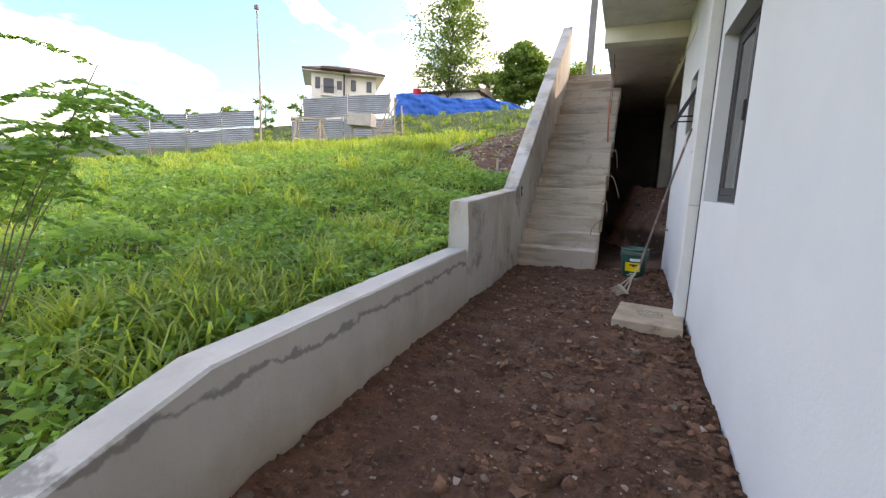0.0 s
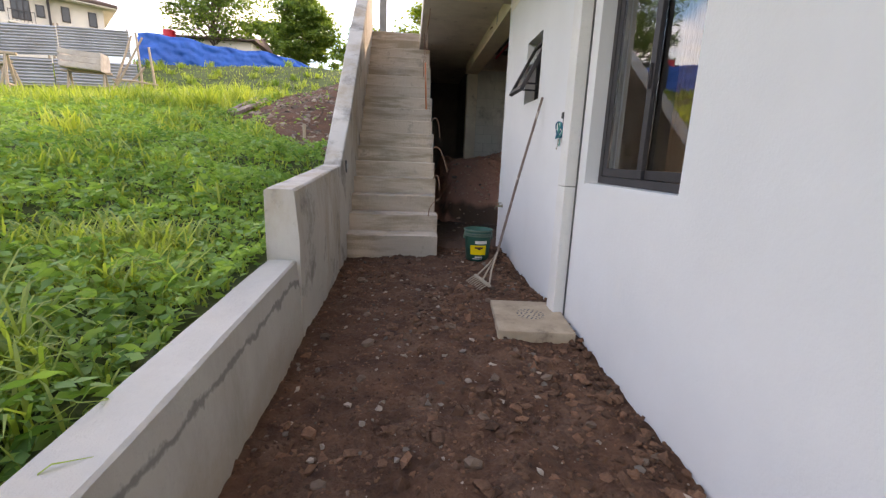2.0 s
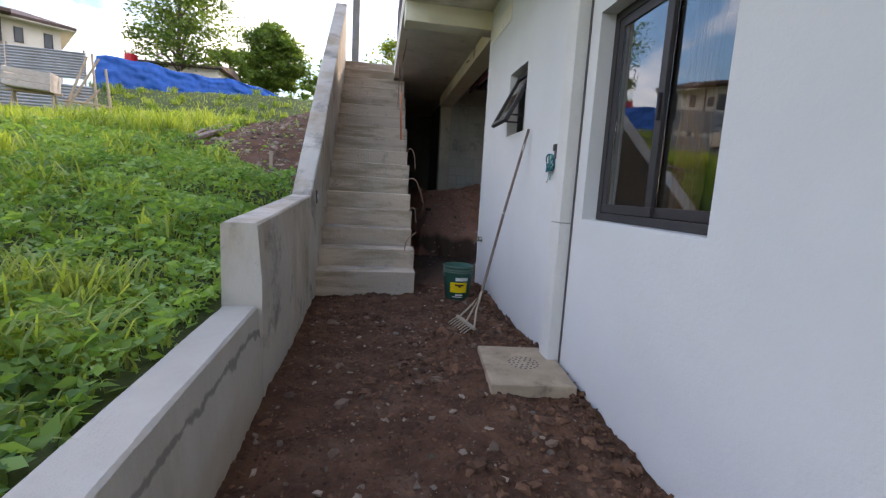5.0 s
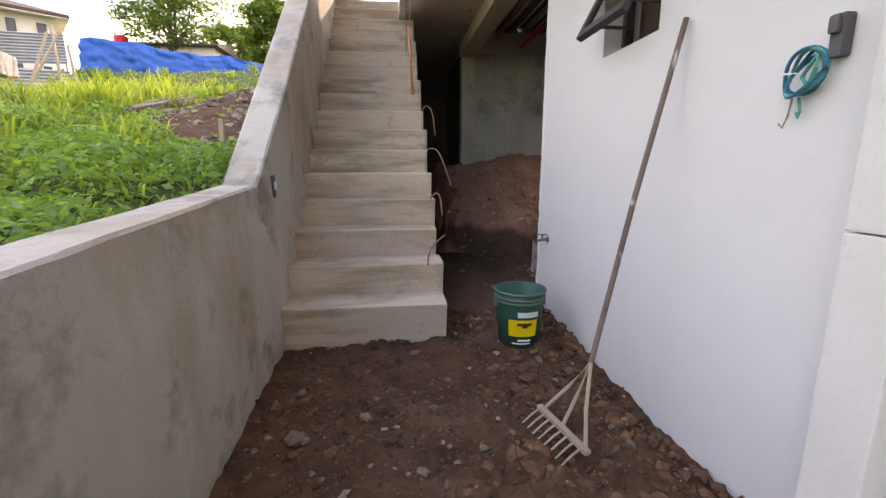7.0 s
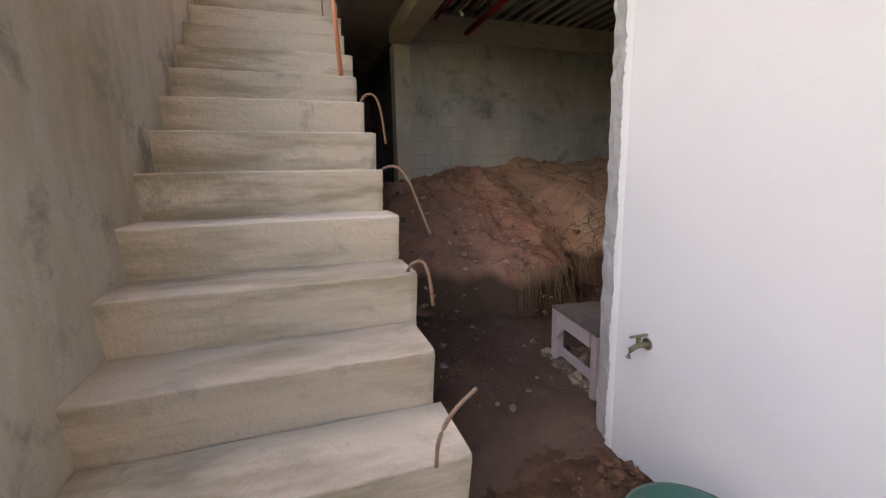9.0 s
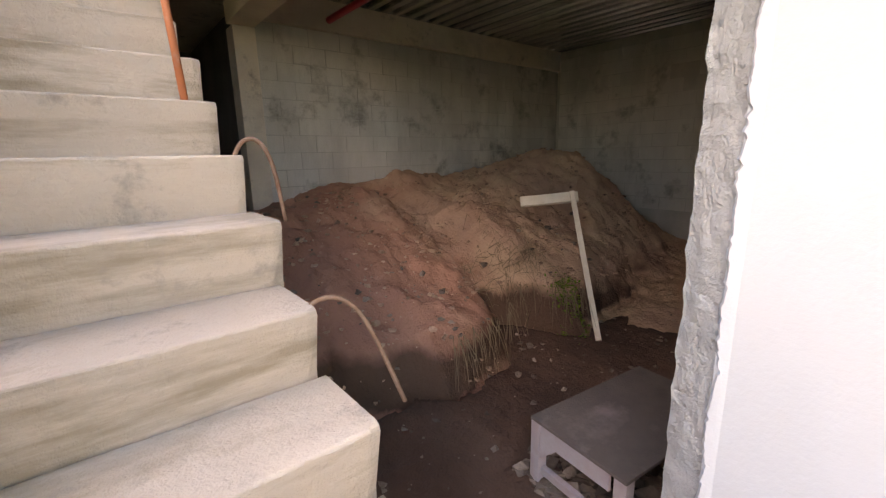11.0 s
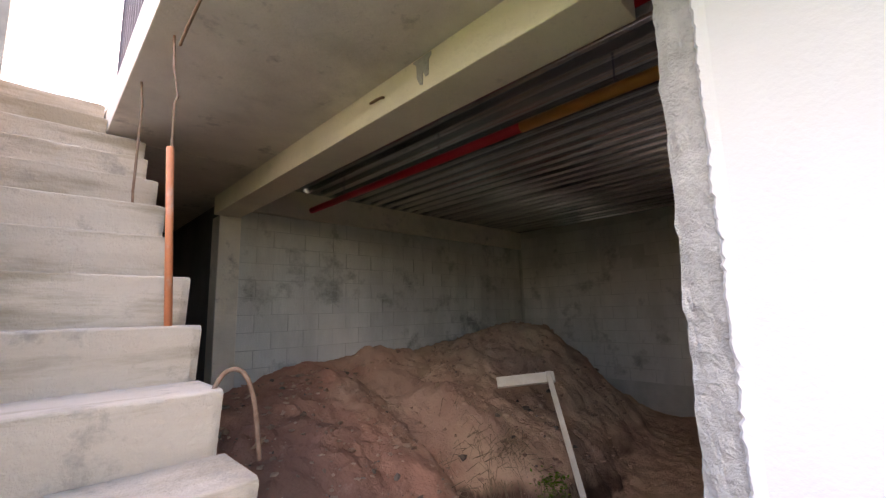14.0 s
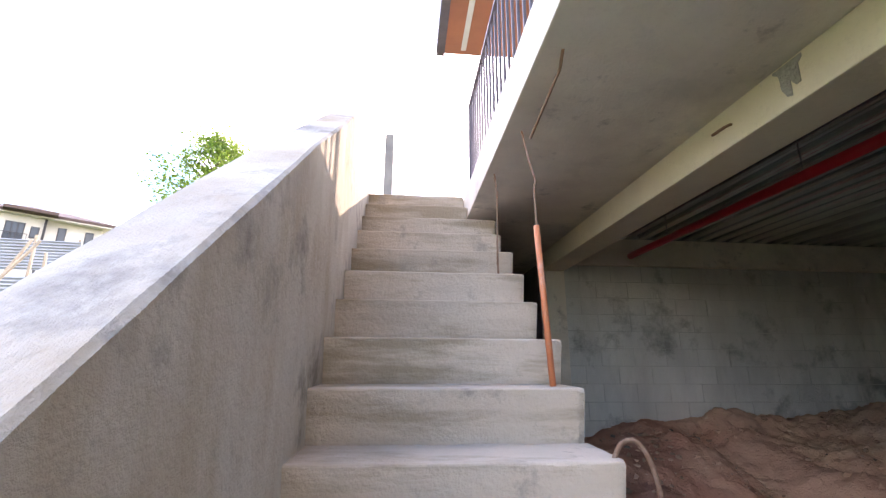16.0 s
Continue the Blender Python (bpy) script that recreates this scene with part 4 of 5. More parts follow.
def lamp_holder(x, y):
    b = empty("bulb_socket", pose(x, y, SLAB_LOW), "bare light bulb in a white ceiling socket", "light bulb")
    part("socket", lathe([(0.05, -0.0005), (0.05, -0.012), (0.026, -0.02), (0.026, -0.05), (0.02, -0.052)], 20), M["greybox"], b, smooth=True)
    part("bulb", lathe([(0.014, -0.05), (0.018, -0.07), (0.034, -0.105), (0.036, -0.125), (0.024, -0.155), (0.002, -0.163)], 20), M["glass"], b, smooth=True)


lamp_holder(0.09, 5.47)


# ---- rods and pipes on the stairs ----
def hook(n, pts, r=0.008):
    y, z = STEP_Y + (n - 1) * RUN, STEP_Z + (n - 1) * RISE
    P = [Vector((STAIR_R + a, y + b, z + c)) for a, b, c in pts]
    fine = []
    for i in range(len(P) - 1):
        p0, p1, p2, p3 = P[max(i - 1, 0)], P[i], P[i + 1], P[min(i + 2, len(P) - 1)]
        for k in range(5):
            t = k / 5
            fine.append(0.5 * ((2 * p1) + (p2 - p0) * t + (2 * p0 - 5 * p1 + 4 * p2 - p3) * t * t + (3 * p1 - p0 - 3 * p2 + p3) * t ** 3))
    fine.append(P[-1])
    tagged(part("rebar_hook", tube(fine, r, 7), M["rust"], smooth=True), "bent rusty rebar sticking out of a concrete step", "rebar", "rebar along the stairs")


hook(6, [(-0.03, 0.06, -0.02), (0.02, 0.04, 0.012), (0.07, 0.0, 0.002), (0.12, -0.03, -0.08), (0.20, -0.07, -0.32)], 0.007)
hook(8, [(-0.03, 0.05, -0.02), (0.01, 0.05, 0.045), (0.06, 0.04, 0.045), (0.095, 0.02, -0.04), (0.115, 0.0, -0.24)])
hook(4, [(-0.03, 0.04, -0.02), (-0.01, 0.03, 0.03), (0.03, 0.01, 0.04), (0.05, -0.01, -0.02), (0.06, -0.02, -0.13)], 0.007)
hook(2, [(-0.10, 0.0, -0.01), (-0.09, 0.0, 0.07), (-0.05, 0.0, 0.14), (0.02, 0.0, 0.20)], 0.006)


def conduit():
    c = empty("conduit_stub", pose(0, 0, 0), "upright orange plastic conduit standing on a step", "conduit")
    part("pipe", tube([(-0.403, 8.31, STEP_Z + 8 * RISE), (-0.436, 8.32, 2.59)], 0.014, 14), M["pvc"], c, smooth=True)
    part("wire", tube([(-0.43, 8.33, 2.45), (-0.425, 8.36, 2.80), (-0.415, 8.36, 2.83), (-0.42, 8.45, 3.0), (-0.40, 8.61, SLAB_LOW + 0.002)], 0.0055, 6), M["rust"], c)
    for y, pts in ((9.19, [(-0.44, 9.19, SLAB_LOW + 0.002), (-0.43, 9.17, 3.1), (-0.44, 9.16, 2.6), (-0.43, 9.15, 2.3)]), (7.97, [(-0.40, 7.95, SLAB_LOW + 0.002), (-0.40, 8.0, 3.19), (-0.41, 8.3, 3.12), (-0.41, 8.42, 3.10)])):
        tagged(part("hanging_rod", tube(pts, 0.007, 6), M["rust"]), "thin rusty rod hanging from the balcony slab", "rod", "hanging rods")


conduit()
tagged(part("rebar_stub", tube([(0.60, 8.27, 3.145), (0.578, 8.275, 3.147), (0.572, 8.30, 3.148), (0.572, 8.39, 3.152)], 0.008, 8), M["rust"], smooth=True), "short bent rusty rebar stub in the concrete beam", "rebar")


def mortar_smear(y0, z0, w, h):
    """A thin drip of grey mortar on the face of the beam."""
    bm = bmesh.new()
    top, low = [], []
    for k in range(13):
        u = k / 12
        y = y0 + w * u
        drop = h * (0.45 + 0.55 * abs(math.sin(u * 7.3))) * math.sin(math.pi * min(0.98, max(0.06, u)))
        top.append(bm.verts.new((0.5845, y, z0))); low.append(bm.verts.new((0.5845, y + 0.01 * math.sin(u * 19), z0 - drop)))
    for k in range(12):
        bm.faces.new((top[k], top[k + 1], low[k + 1], low[k]))
    ob = tagged(part("mortar_smear", bm, M["rough"]), "grey mortar smear on the pale beam", "mortar", kind="structure")
    so = ob.modifiers.new("thick", "SOLIDIFY"); so.thickness = 0.004


mortar_smear(7.86, 3.235, 0.14, 0.17)


def pipe_run():
    p = empty("sprinkler_pipe", pose(0, 0, 0), "red steel pipe under the steel deck ceiling", "pipe")
    part("red_length", tube([(1.72, BACK_Y - 0.055, 3.25), (1.72, 8.11, 3.25)], 0.038, 18), M["red"], p, smooth=True)
    part("orange_length", tube([(1.72, 8.108, 3.25), (1.72, 6.69, 3.25)], 0.041, 18), M["orange"], p, "dull orange pipe length", smooth=True)
    for y in (10.6, 9.0, 7.4):
        part("hanger", tube([(1.72, y, 3.30), (1.72, y, 3.47)], 0.006, 6), M["metal"], p)
    q = tagged(part("thin_pipe", tube([(1.25, BACK_Y - 0.055, 3.40), (1.25, 6.69, 3.40)], 0.02, 12), M["red"], smooth=True), "thin dark red pipe along the ceiling", "pipe")


pipe_run()


# ---- basement things ----
tagged(part("beam_filler", add_box(boxed(1.58, SIDE_X, BACK_Y + 0.115, BACK_Y + 0.2, 3.472, 3.568), 0.862, 1.52, BACK_Y + 0.115, BACK_Y + 0.2, 3.472, 3.568), M["mortar"]), "mortar packed between beam and steel deck", "mortar", kind="structure")


def lumber_frame():
    f = empty("door_frame_piece", pose(0, 0, 0), "pale new timber angle leaning on the earth", "lumber")

    def plank(name, a, b, w, t):
        a, b = Vector(a), Vector(b)
        ob = part(name, boxed(-w / 2, w / 2, -t / 2, t / 2, 0, (b - a).length, 0.004), M["lumber"], f)
        d = (b - a).normalized()
        xax = (d.cross(Vector((0.55, -0.8, 0.15)))).normalized()
        ob.matrix_basis = Matrix.Translation(a) @ Matrix((xax, d.cross(xax), d)).transposed().to_4x4()

    plank("jamb", (2.50, 8.15, 0.03), (3.186, 8.945, 1.235), 0.125, 0.05)
    plank("head", (3.235, 8.905, 1.205), (2.84, 9.36, 1.15), 0.11, 0.05)


lumber_frame()


def low_table():
    t = empty("low_table", pose(0.735, 7.485, -0.025, 0, 0, -7), "battered low table with grey plywood top", "table")
    part("tabletop", boxed(0, 0.87, -0.52, 0, 0.435, 0.452, 0.003), M["slate"], t, "worn grey plywood top")
    for x, y in ((0.03, -0.03), (0.84, -0.03), (0.03, -0.49), (0.84, -0.49)):
        part("leg", boxed(x - 0.028, x + 0.028, y - 0.028, y + 0.028, -0.02, 0.434, 0.004), M["tableleg"], t)
    part("apron", boxed(0.004, 0.02, -0.44, -0.06, 0.35, 0.434, 0.002), M["tableleg"], t)
    part("apron", boxed(0.06, 0.81, -0.02, -0.004, 0.35, 0.434, 0.002), M["tableleg"], t)
    part("stretcher", boxed(0.015, 0.045, -0.44, -0.06, 0.16, 0.20, 0.003), M["tableleg"], t)
    part("brace", prism([(-0.06, 0.35), (-0.06, 0.25), (-0.16, 0.35)], "x", 0.006, 0.018), M["tableleg"], t)


low_table()


def scatter_stones(name, parent, spots, mat, label=""):
    """Rough stones on the spots (x, y, z, size), cut from a few shared shapes."""
    shapes = []
    rnd = random.Random(5)
    for k in range(7):
        bm = bmesh.new()
        bmesh.ops.create_icosphere(bm, subdivisions=1, radius=1)
        for v in bm.verts:
            v.co *= 0.8 + 0.45 * rnd.random()
            v.co.z *= 0.65
        me = bpy.data.meshes.new(name)
        bm.to_mesh(me); bm.free()
        me.materials.append(mat)
        shapes.append(me)
    for x, y, z, s in spots:
        ob = new(name, rnd.choice(shapes))
        ob.parent = parent
        ob.matrix_basis = pose(x, y, z + s * 0.2, rnd.uniform(-25, 25), rnd.uniform(-25, 25), rnd.uniform(0, 360)) @ Matrix.Diagonal((s, s * rnd.uniform(0.6, 1.0), s * rnd.uniform(0.7, 1.0), 1))


def pebble_field(name, count, spot, mat, label, category, seed):
    """Many small stones joined in one mesh; spot(rnd) gives x, y, z, size."""
    rnd = random.Random(seed)
    base = bmesh.new()
    bmesh.ops.create_icosphere(base, subdivisions=1, radius=1)
    base.verts.ensure_lookup_table()
    bv = np.array([v.co[:] for v in base.verts]); bf = np.array([[v.index for v in f.verts] for f in base.faces])
    base.free()
    V, F = [], []
    rs = np.random.RandomState(seed)
    for i in range(count):
        x, y, z, s = spot(rnd)
        v = bv * (0.35 + 1.1 * rs.rand(len(bv), 1)) * (s * np.array([1, rnd.uniform(0.6, 1), rnd.uniform(0.4, 0.8)]))
        a = rnd.uniform(0, 6.283)
        c, d = math.cos(a), math.sin(a)
        v = v @ np.array([[c, d, 0], [-d, c, 0], [0, 0, 1]])
        V.append(v + np.array([x, y, z + s * 0.15])); F.append(bf + i * len(bv))
    me = bpy.data.meshes.new(name)
    me.from_pydata(np.concatenate(V).tolist(), [], np.concatenate(F).tolist())
    me.materials.append(mat)
    return tagged(new(name, me), label, category, kind="stuff")


def island_mix(m, amount):
    """Lets each loose piece of a joined mesh take its own brightness."""
    nt = m.node_tree
    b = nt.nodes["Principled BSDF"]
    link = b.inputs["Base Color"].links[0]
    src = link.from_socket
    geo = nt.nodes.new("ShaderNodeNewGeometry")
    mr = nt.nodes.new("ShaderNodeMapRange")
    mr.inputs[3].default_value, mr.inputs[4].default_value = 1 - amount, 1 + amount
    nt.links.new(geo.outputs["Random Per Island"], mr.inputs[0])
    hsv = nt.nodes.new("ShaderNodeHueSaturation")
    nt.links.new(src, hsv.inputs["Color"]); nt.links.new(mr.outputs[0], hsv.inputs["Value"])
    nt.links.new(hsv.outputs[0], b.inputs["Base Color"])
    return m


M["clod"] = island_mix(material("soil_clod", (0.20, 0.098, 0.056), (0.075, 0.036, 0.021), 12, 0.97, 0.7, 60), 0.45)
M["pebble"] = island_mix(material("pebble", (0.27, 0.21, 0.165), (0.19, 0.135, 0.10), 12, 0.9, 0.4, 60), 0.6)
M["chip"] = island_mix(material("rubble_chip", (0.27, 0.215, 0.17), (0.15, 0.105, 0.08), 12, 0.95, 0.4, 60), 0.55)


def yard_spot(rnd):
    y = rnd.uniform(-0.5, 6.4)
    x = rnd.uniform(-1.28, 0.5)
    s = 0.004 + 0.022 * rnd.random() ** 3.5
    return x, y, yard(x, y), s


def edge_spot(rnd):
    y = rnd.uniform(0.2, 6.6)
    x = WALL_X - 0.02 - abs(rnd.gauss(0, 0.10))
    return x, y, yard(x, y) + 0.02 * max(0, 1 - (WALL_X - x) / 0.18), 0.006 + 0.030 * rnd.random() ** 3.5


def clod_spot(rnd):
    y = rnd.uniform(0.2, 6.6)
    x = rnd.uniform(-1.29, 0.5)
    s = 0.0035 + 0.013 * rnd.random() ** 2.2
    if rnd.random() < 0.17 and bumps(x, y, 1.6, 91.0) + 0.25 * x > -0.12:
        s = 0.016 + 0.034 * rnd.random() ** 2.5
    return x, y, yard(x, y) - 0.2 * s, s


pebble_field("pebbles", 1300, yard_spot, M["pebble"], "small pale pebbles scattered over the soil", "pebbles", 3)
pebble_field("soil_clods", 15000, clod_spot, M["clod"], "crumbled clods of dark brown soil", "soil", 4)
pebble_field("wall_clods", 1500, edge_spot, M["clod"], "ridge of loose soil along the wall", "soil", 6)


def rubble_spot(rnd):
    while True:
        x, y = rnd.uniform(-3.4, -1.55), rnd.uniform(6.4, 12.8)
        if y > 6.5 + (-1.55 - x) * 1.2 + 0.3 * math.sin(x * 7):
            return x, y, hill(x, y), 0.012 + 0.065 * rnd.random() ** 3


def debris_spot(rnd):
    x, y = rnd.uniform(-0.2, 3.6), rnd.uniform(7.0, 9.2)
    return x, y, max(mound(x, y), floor_height(x, y)), 0.006 + 0.03 * rnd.random() ** 4


def under_table(rnd):
    x, y = rnd.gauss(0.98, 0.28), rnd.gauss(7.18, 0.20)
    x, y = max(x, 0.76), max(y, 6.9)
    return x, y, max(mound(x, y), floor_height(x, y)) + 0.005, 0.02 + 0.06 * rnd.random() ** 2


pebble_field("rubble_heap", 3600, rubble_spot, M["chip"], "heap of stony rubble and soil on the slope", "rubble", 8)
pebble_field("basement_debris", 420, debris_spot, M["chip"], "scattered pale debris on damp earth", "debris", 9)
pebble_field("table_rubble", 330, under_table, M["chip"], "broken grey stones under the low table", "rubble", 10)


def mound_chip(rnd):
    x, y = rnd.uniform(0.2, 4.0), rnd.uniform(8.4, 11.2)
    return x, y, mound(x, y), 0.008 + 0.05 * rnd.random() ** 4


M["mound_clod"] = island_mix(material("mound_clod", (0.46, 0.31, 0.21), (0.33, 0.20, 0.145), 10, 0.97, 0.7, 50), 0.35)


def mound_lump(rnd):
    x, y = rnd.uniform(0.0, 5.2), rnd.uniform(8.35, 11.2)
    return x, y, mound(x, y) - 0.004, 0.006 + 0.034 * rnd.random() ** 3.5


pebble_field("mound_clods", 2600, mound_lump, M["mound_clod"], "crumbled clods of dry earth on the heap", "soil", 15)
pebble_field("mound_stones", 140, mound_chip, M["chip"], "stones and clods on the dry earth heap", "stones", 14)


# ---- outdoors ----
def leafy(name, dark, light, through_light=0.4):
    """A leaf: each loose piece takes its own green; light passes through in part."""
    m = bpy.data.materials.new(name)
    m.use_nodes = True
    nt = m.node_tree
    b = nt.nodes["Principled BSDF"]
    b.inputs["Roughness"].default_value, b.inputs["Specular IOR Level"].default_value = 0.5, 0.35
    geo = nt.nodes.new("ShaderNodeNewGeometry")
    ramp = nt.nodes.new("ShaderNodeValToRGB")
    ramp.color_ramp.elements[0].color, ramp.color_ramp.elements[1].color = (*dark, 1), (*light, 1)
    no = nt.nodes.new("ShaderNodeTexNoise"); no.inputs["Scale"].default_value, no.inputs["Detail"].default_value = 0.7, 3
    nt.links.new(geo.outputs["Position"], no.inputs["Vector"])
    mean = nt.nodes.new("ShaderNodeMath"); mean.operation = "MULTIPLY_ADD"; mean.inputs[1].default_value = 0.7
    nt.links.new(geo.outputs["Random Per Island"], mean.inputs[0])
    low = nt.nodes.new("ShaderNodeMath"); low.operation = "MULTIPLY_ADD"; low.inputs[1].default_value, low.inputs[2].default_value = 1.7, -0.78
    nt.links.new(no.outputs["Fac"], low.inputs[0])
    nt.links.new(low.outputs[0], mean.inputs[2])
    nt.links.new(mean.outputs[0], ramp.inputs[0])
    nt.links.new(ramp.outputs[0], b.inputs["Base Color"])
    tr = nt.nodes.new("ShaderNodeBsdfTranslucent")
    warm = nt.nodes.new("ShaderNodeMix"); warm.data_type, warm.blend_type = "RGBA", "MULTIPLY"; warm.inputs[0].default_value = 1.0
    nt.links.new(ramp.outputs[0], warm.inputs[6]); warm.inputs[7].default_value = (2.0, 1.9, 0.8, 1)
    nt.links.new(warm.outputs[2], tr.inputs["Color"])
    mx = nt.nodes.new("ShaderNodeMixShader"); mx.inputs[0].default_value = through_light
    nt.links.new(b.outputs[0], mx.inputs[1]); nt.links.new(tr.outputs[0], mx.inputs[2])
    nt.links.new(mx.outputs[0], nt.nodes["Material Output"].inputs[0])
    return m


M["grass"] = leafy("grass_blade", (0.105, 0.185, 0.035), (0.38, 0.43, 0.11), 0.45)
M["weed"] = leafy("weed_leaf", (0.075, 0.175, 0.042), (0.26, 0.40, 0.115), 0.4)
M["leaf"] = leafy("tree_leaf", (0.06, 0.115, 0.028), (0.17, 0.25, 0.06))
M["yleaf"] = leafy("young_leaf", (0.09, 0.15, 0.02), (0.24, 0.29, 0.04))
M["moss"] = leafy("moss_leaf", (0.06, 0.13, 0.01), (0.16, 0.26, 0.02))
M["bark"] = material("bark", (0.14, 0.11, 0.085), None, 8, 0.95, 0.6, 40)
RS = np.random.RandomState(11)


def raw_mesh(name, verts, quads, tris, mat):
    me = bpy.data.meshes.new(name)
    nv, nq, nt = len(verts), len(quads), len(tris)
    me.vertices.add(nv)
    me.vertices.foreach_set("co", np.asarray(verts, dtype=np.float32).ravel())
    loops = np.concatenate([np.asarray(quads, dtype=np.int32).ravel(), np.asarray(tris, dtype=np.int32).ravel()])
    me.loops.add(len(loops))
    me.loops.foreach_set("vertex_index", loops)
    me.polygons.add(nq + nt)
    starts = np.concatenate([np.arange(nq) * 4, nq * 4 + np.arange(nt) * 3])
    me.polygons.foreach_set("loop_start", starts.astype(np.int32))
    me.update(calc_edges=True)
    me.validate()
    me.materials.append(mat)
    return me


def blade_mesh(name, base, length, width, lean, mat):
    """Bent grass blades on the base points."""
    n = len(base)
    a = RS.rand(n) * 2 * np.pi
    d = np.stack([np.cos(a), np.sin(a), np.zeros(n)], 1)
    sidev = np.stack([-np.sin(a), np.cos(a), np.zeros(n)], 1)
    up = np.array([0, 0, 1.0])
    rows = []
    for u, w in ((0.0, 0.8), (0.4, 1.0), (0.75, 0.65)):
        c = base + up * (length * u * (1 - 0.35 * lean * u))[:, None] + d * (length * lean * u * u)[:, None]
        rows += [c - sidev * (width * w / 2)[:, None], c + sidev * (width * w / 2)[:, None]]
    tip = base + up * (length * (1 - 0.55 * lean))[:, None] + d * (length * lean)[:, None]
    V = np.stack(rows + [tip], 1).reshape(-1, 3)
    o = np.arange(n)[:, None] * 7
    Q = np.concatenate([o + np.array([[0, 1, 3, 2]]), o + np.array([[2, 3, 5, 4]])])
    T = o + np.array([[4, 5, 6]])
    return raw_mesh(name, V, Q, T, mat)


def leaf_mesh(name, centre, size, mat, flat=0.5):
    """Small pointed leaves, each a folded diamond, at the centres."""
    n = len(centre)
    d = RS.normal(size=(n, 3)); d[:, 2] *= flat
    d /= np.linalg.norm(d, axis=1)[:, None]
    r = RS.normal(size=(n, 3))
    w = np.cross(d, r); w /= np.linalg.norm(w, axis=1)[:, None]
    nn = np.cross(d, w)
    s = size[:, None]
    V = np.stack([centre - d * s, centre + w * s * 0.45 + nn * s * 0.12, centre + d * s, centre - w * s * 0.45 + nn * s * 0.12], 1).reshape(-1, 3)
    o = np.arange(n)[:, None] * 4
    return raw_mesh(name, V, np.zeros((0, 4), int), np.concatenate([o + np.array([[0, 1, 2]]), o + np.array([[0, 2, 3]])]), mat)


def bare(x, y):
    """Where rubble or the soil bank keeps the grass away."""
    heap = (y > 6.3 + (-1.55 - x) * 1.2) & (y < 12.9) & (x > -3.45)
    bank = (np.abs(y - 16.2) < 0.45) & (x > -10.5) & (x < -6.3)
    return heap | bank


def sample(n, x0, x1, y0, y1, near):
    """Points on the hill, thicker towards the path."""
    got = []
    while sum(len(g) for g in got) < n:
        x = x0 + (x1 - x0) * RS.rand(n * 3); y = y0 + (y1 - y0) * RS.rand(n * 3)
        d2 = (x + 1.0) ** 2 + (y - 2.5) ** 2
        keep = (RS.rand(n * 3) < 1 / (1 + d2 / near ** 2)) & ~(bare(x, y) & (RS.rand(n * 3) < 0.97))
        got.append(np.stack([x[keep], y[keep]], 1))
    p = np.concatenate(got)[:n]
    z = np.array([hill(a, b) for a, b in p])
    return np.column_stack([p, z - 0.01])


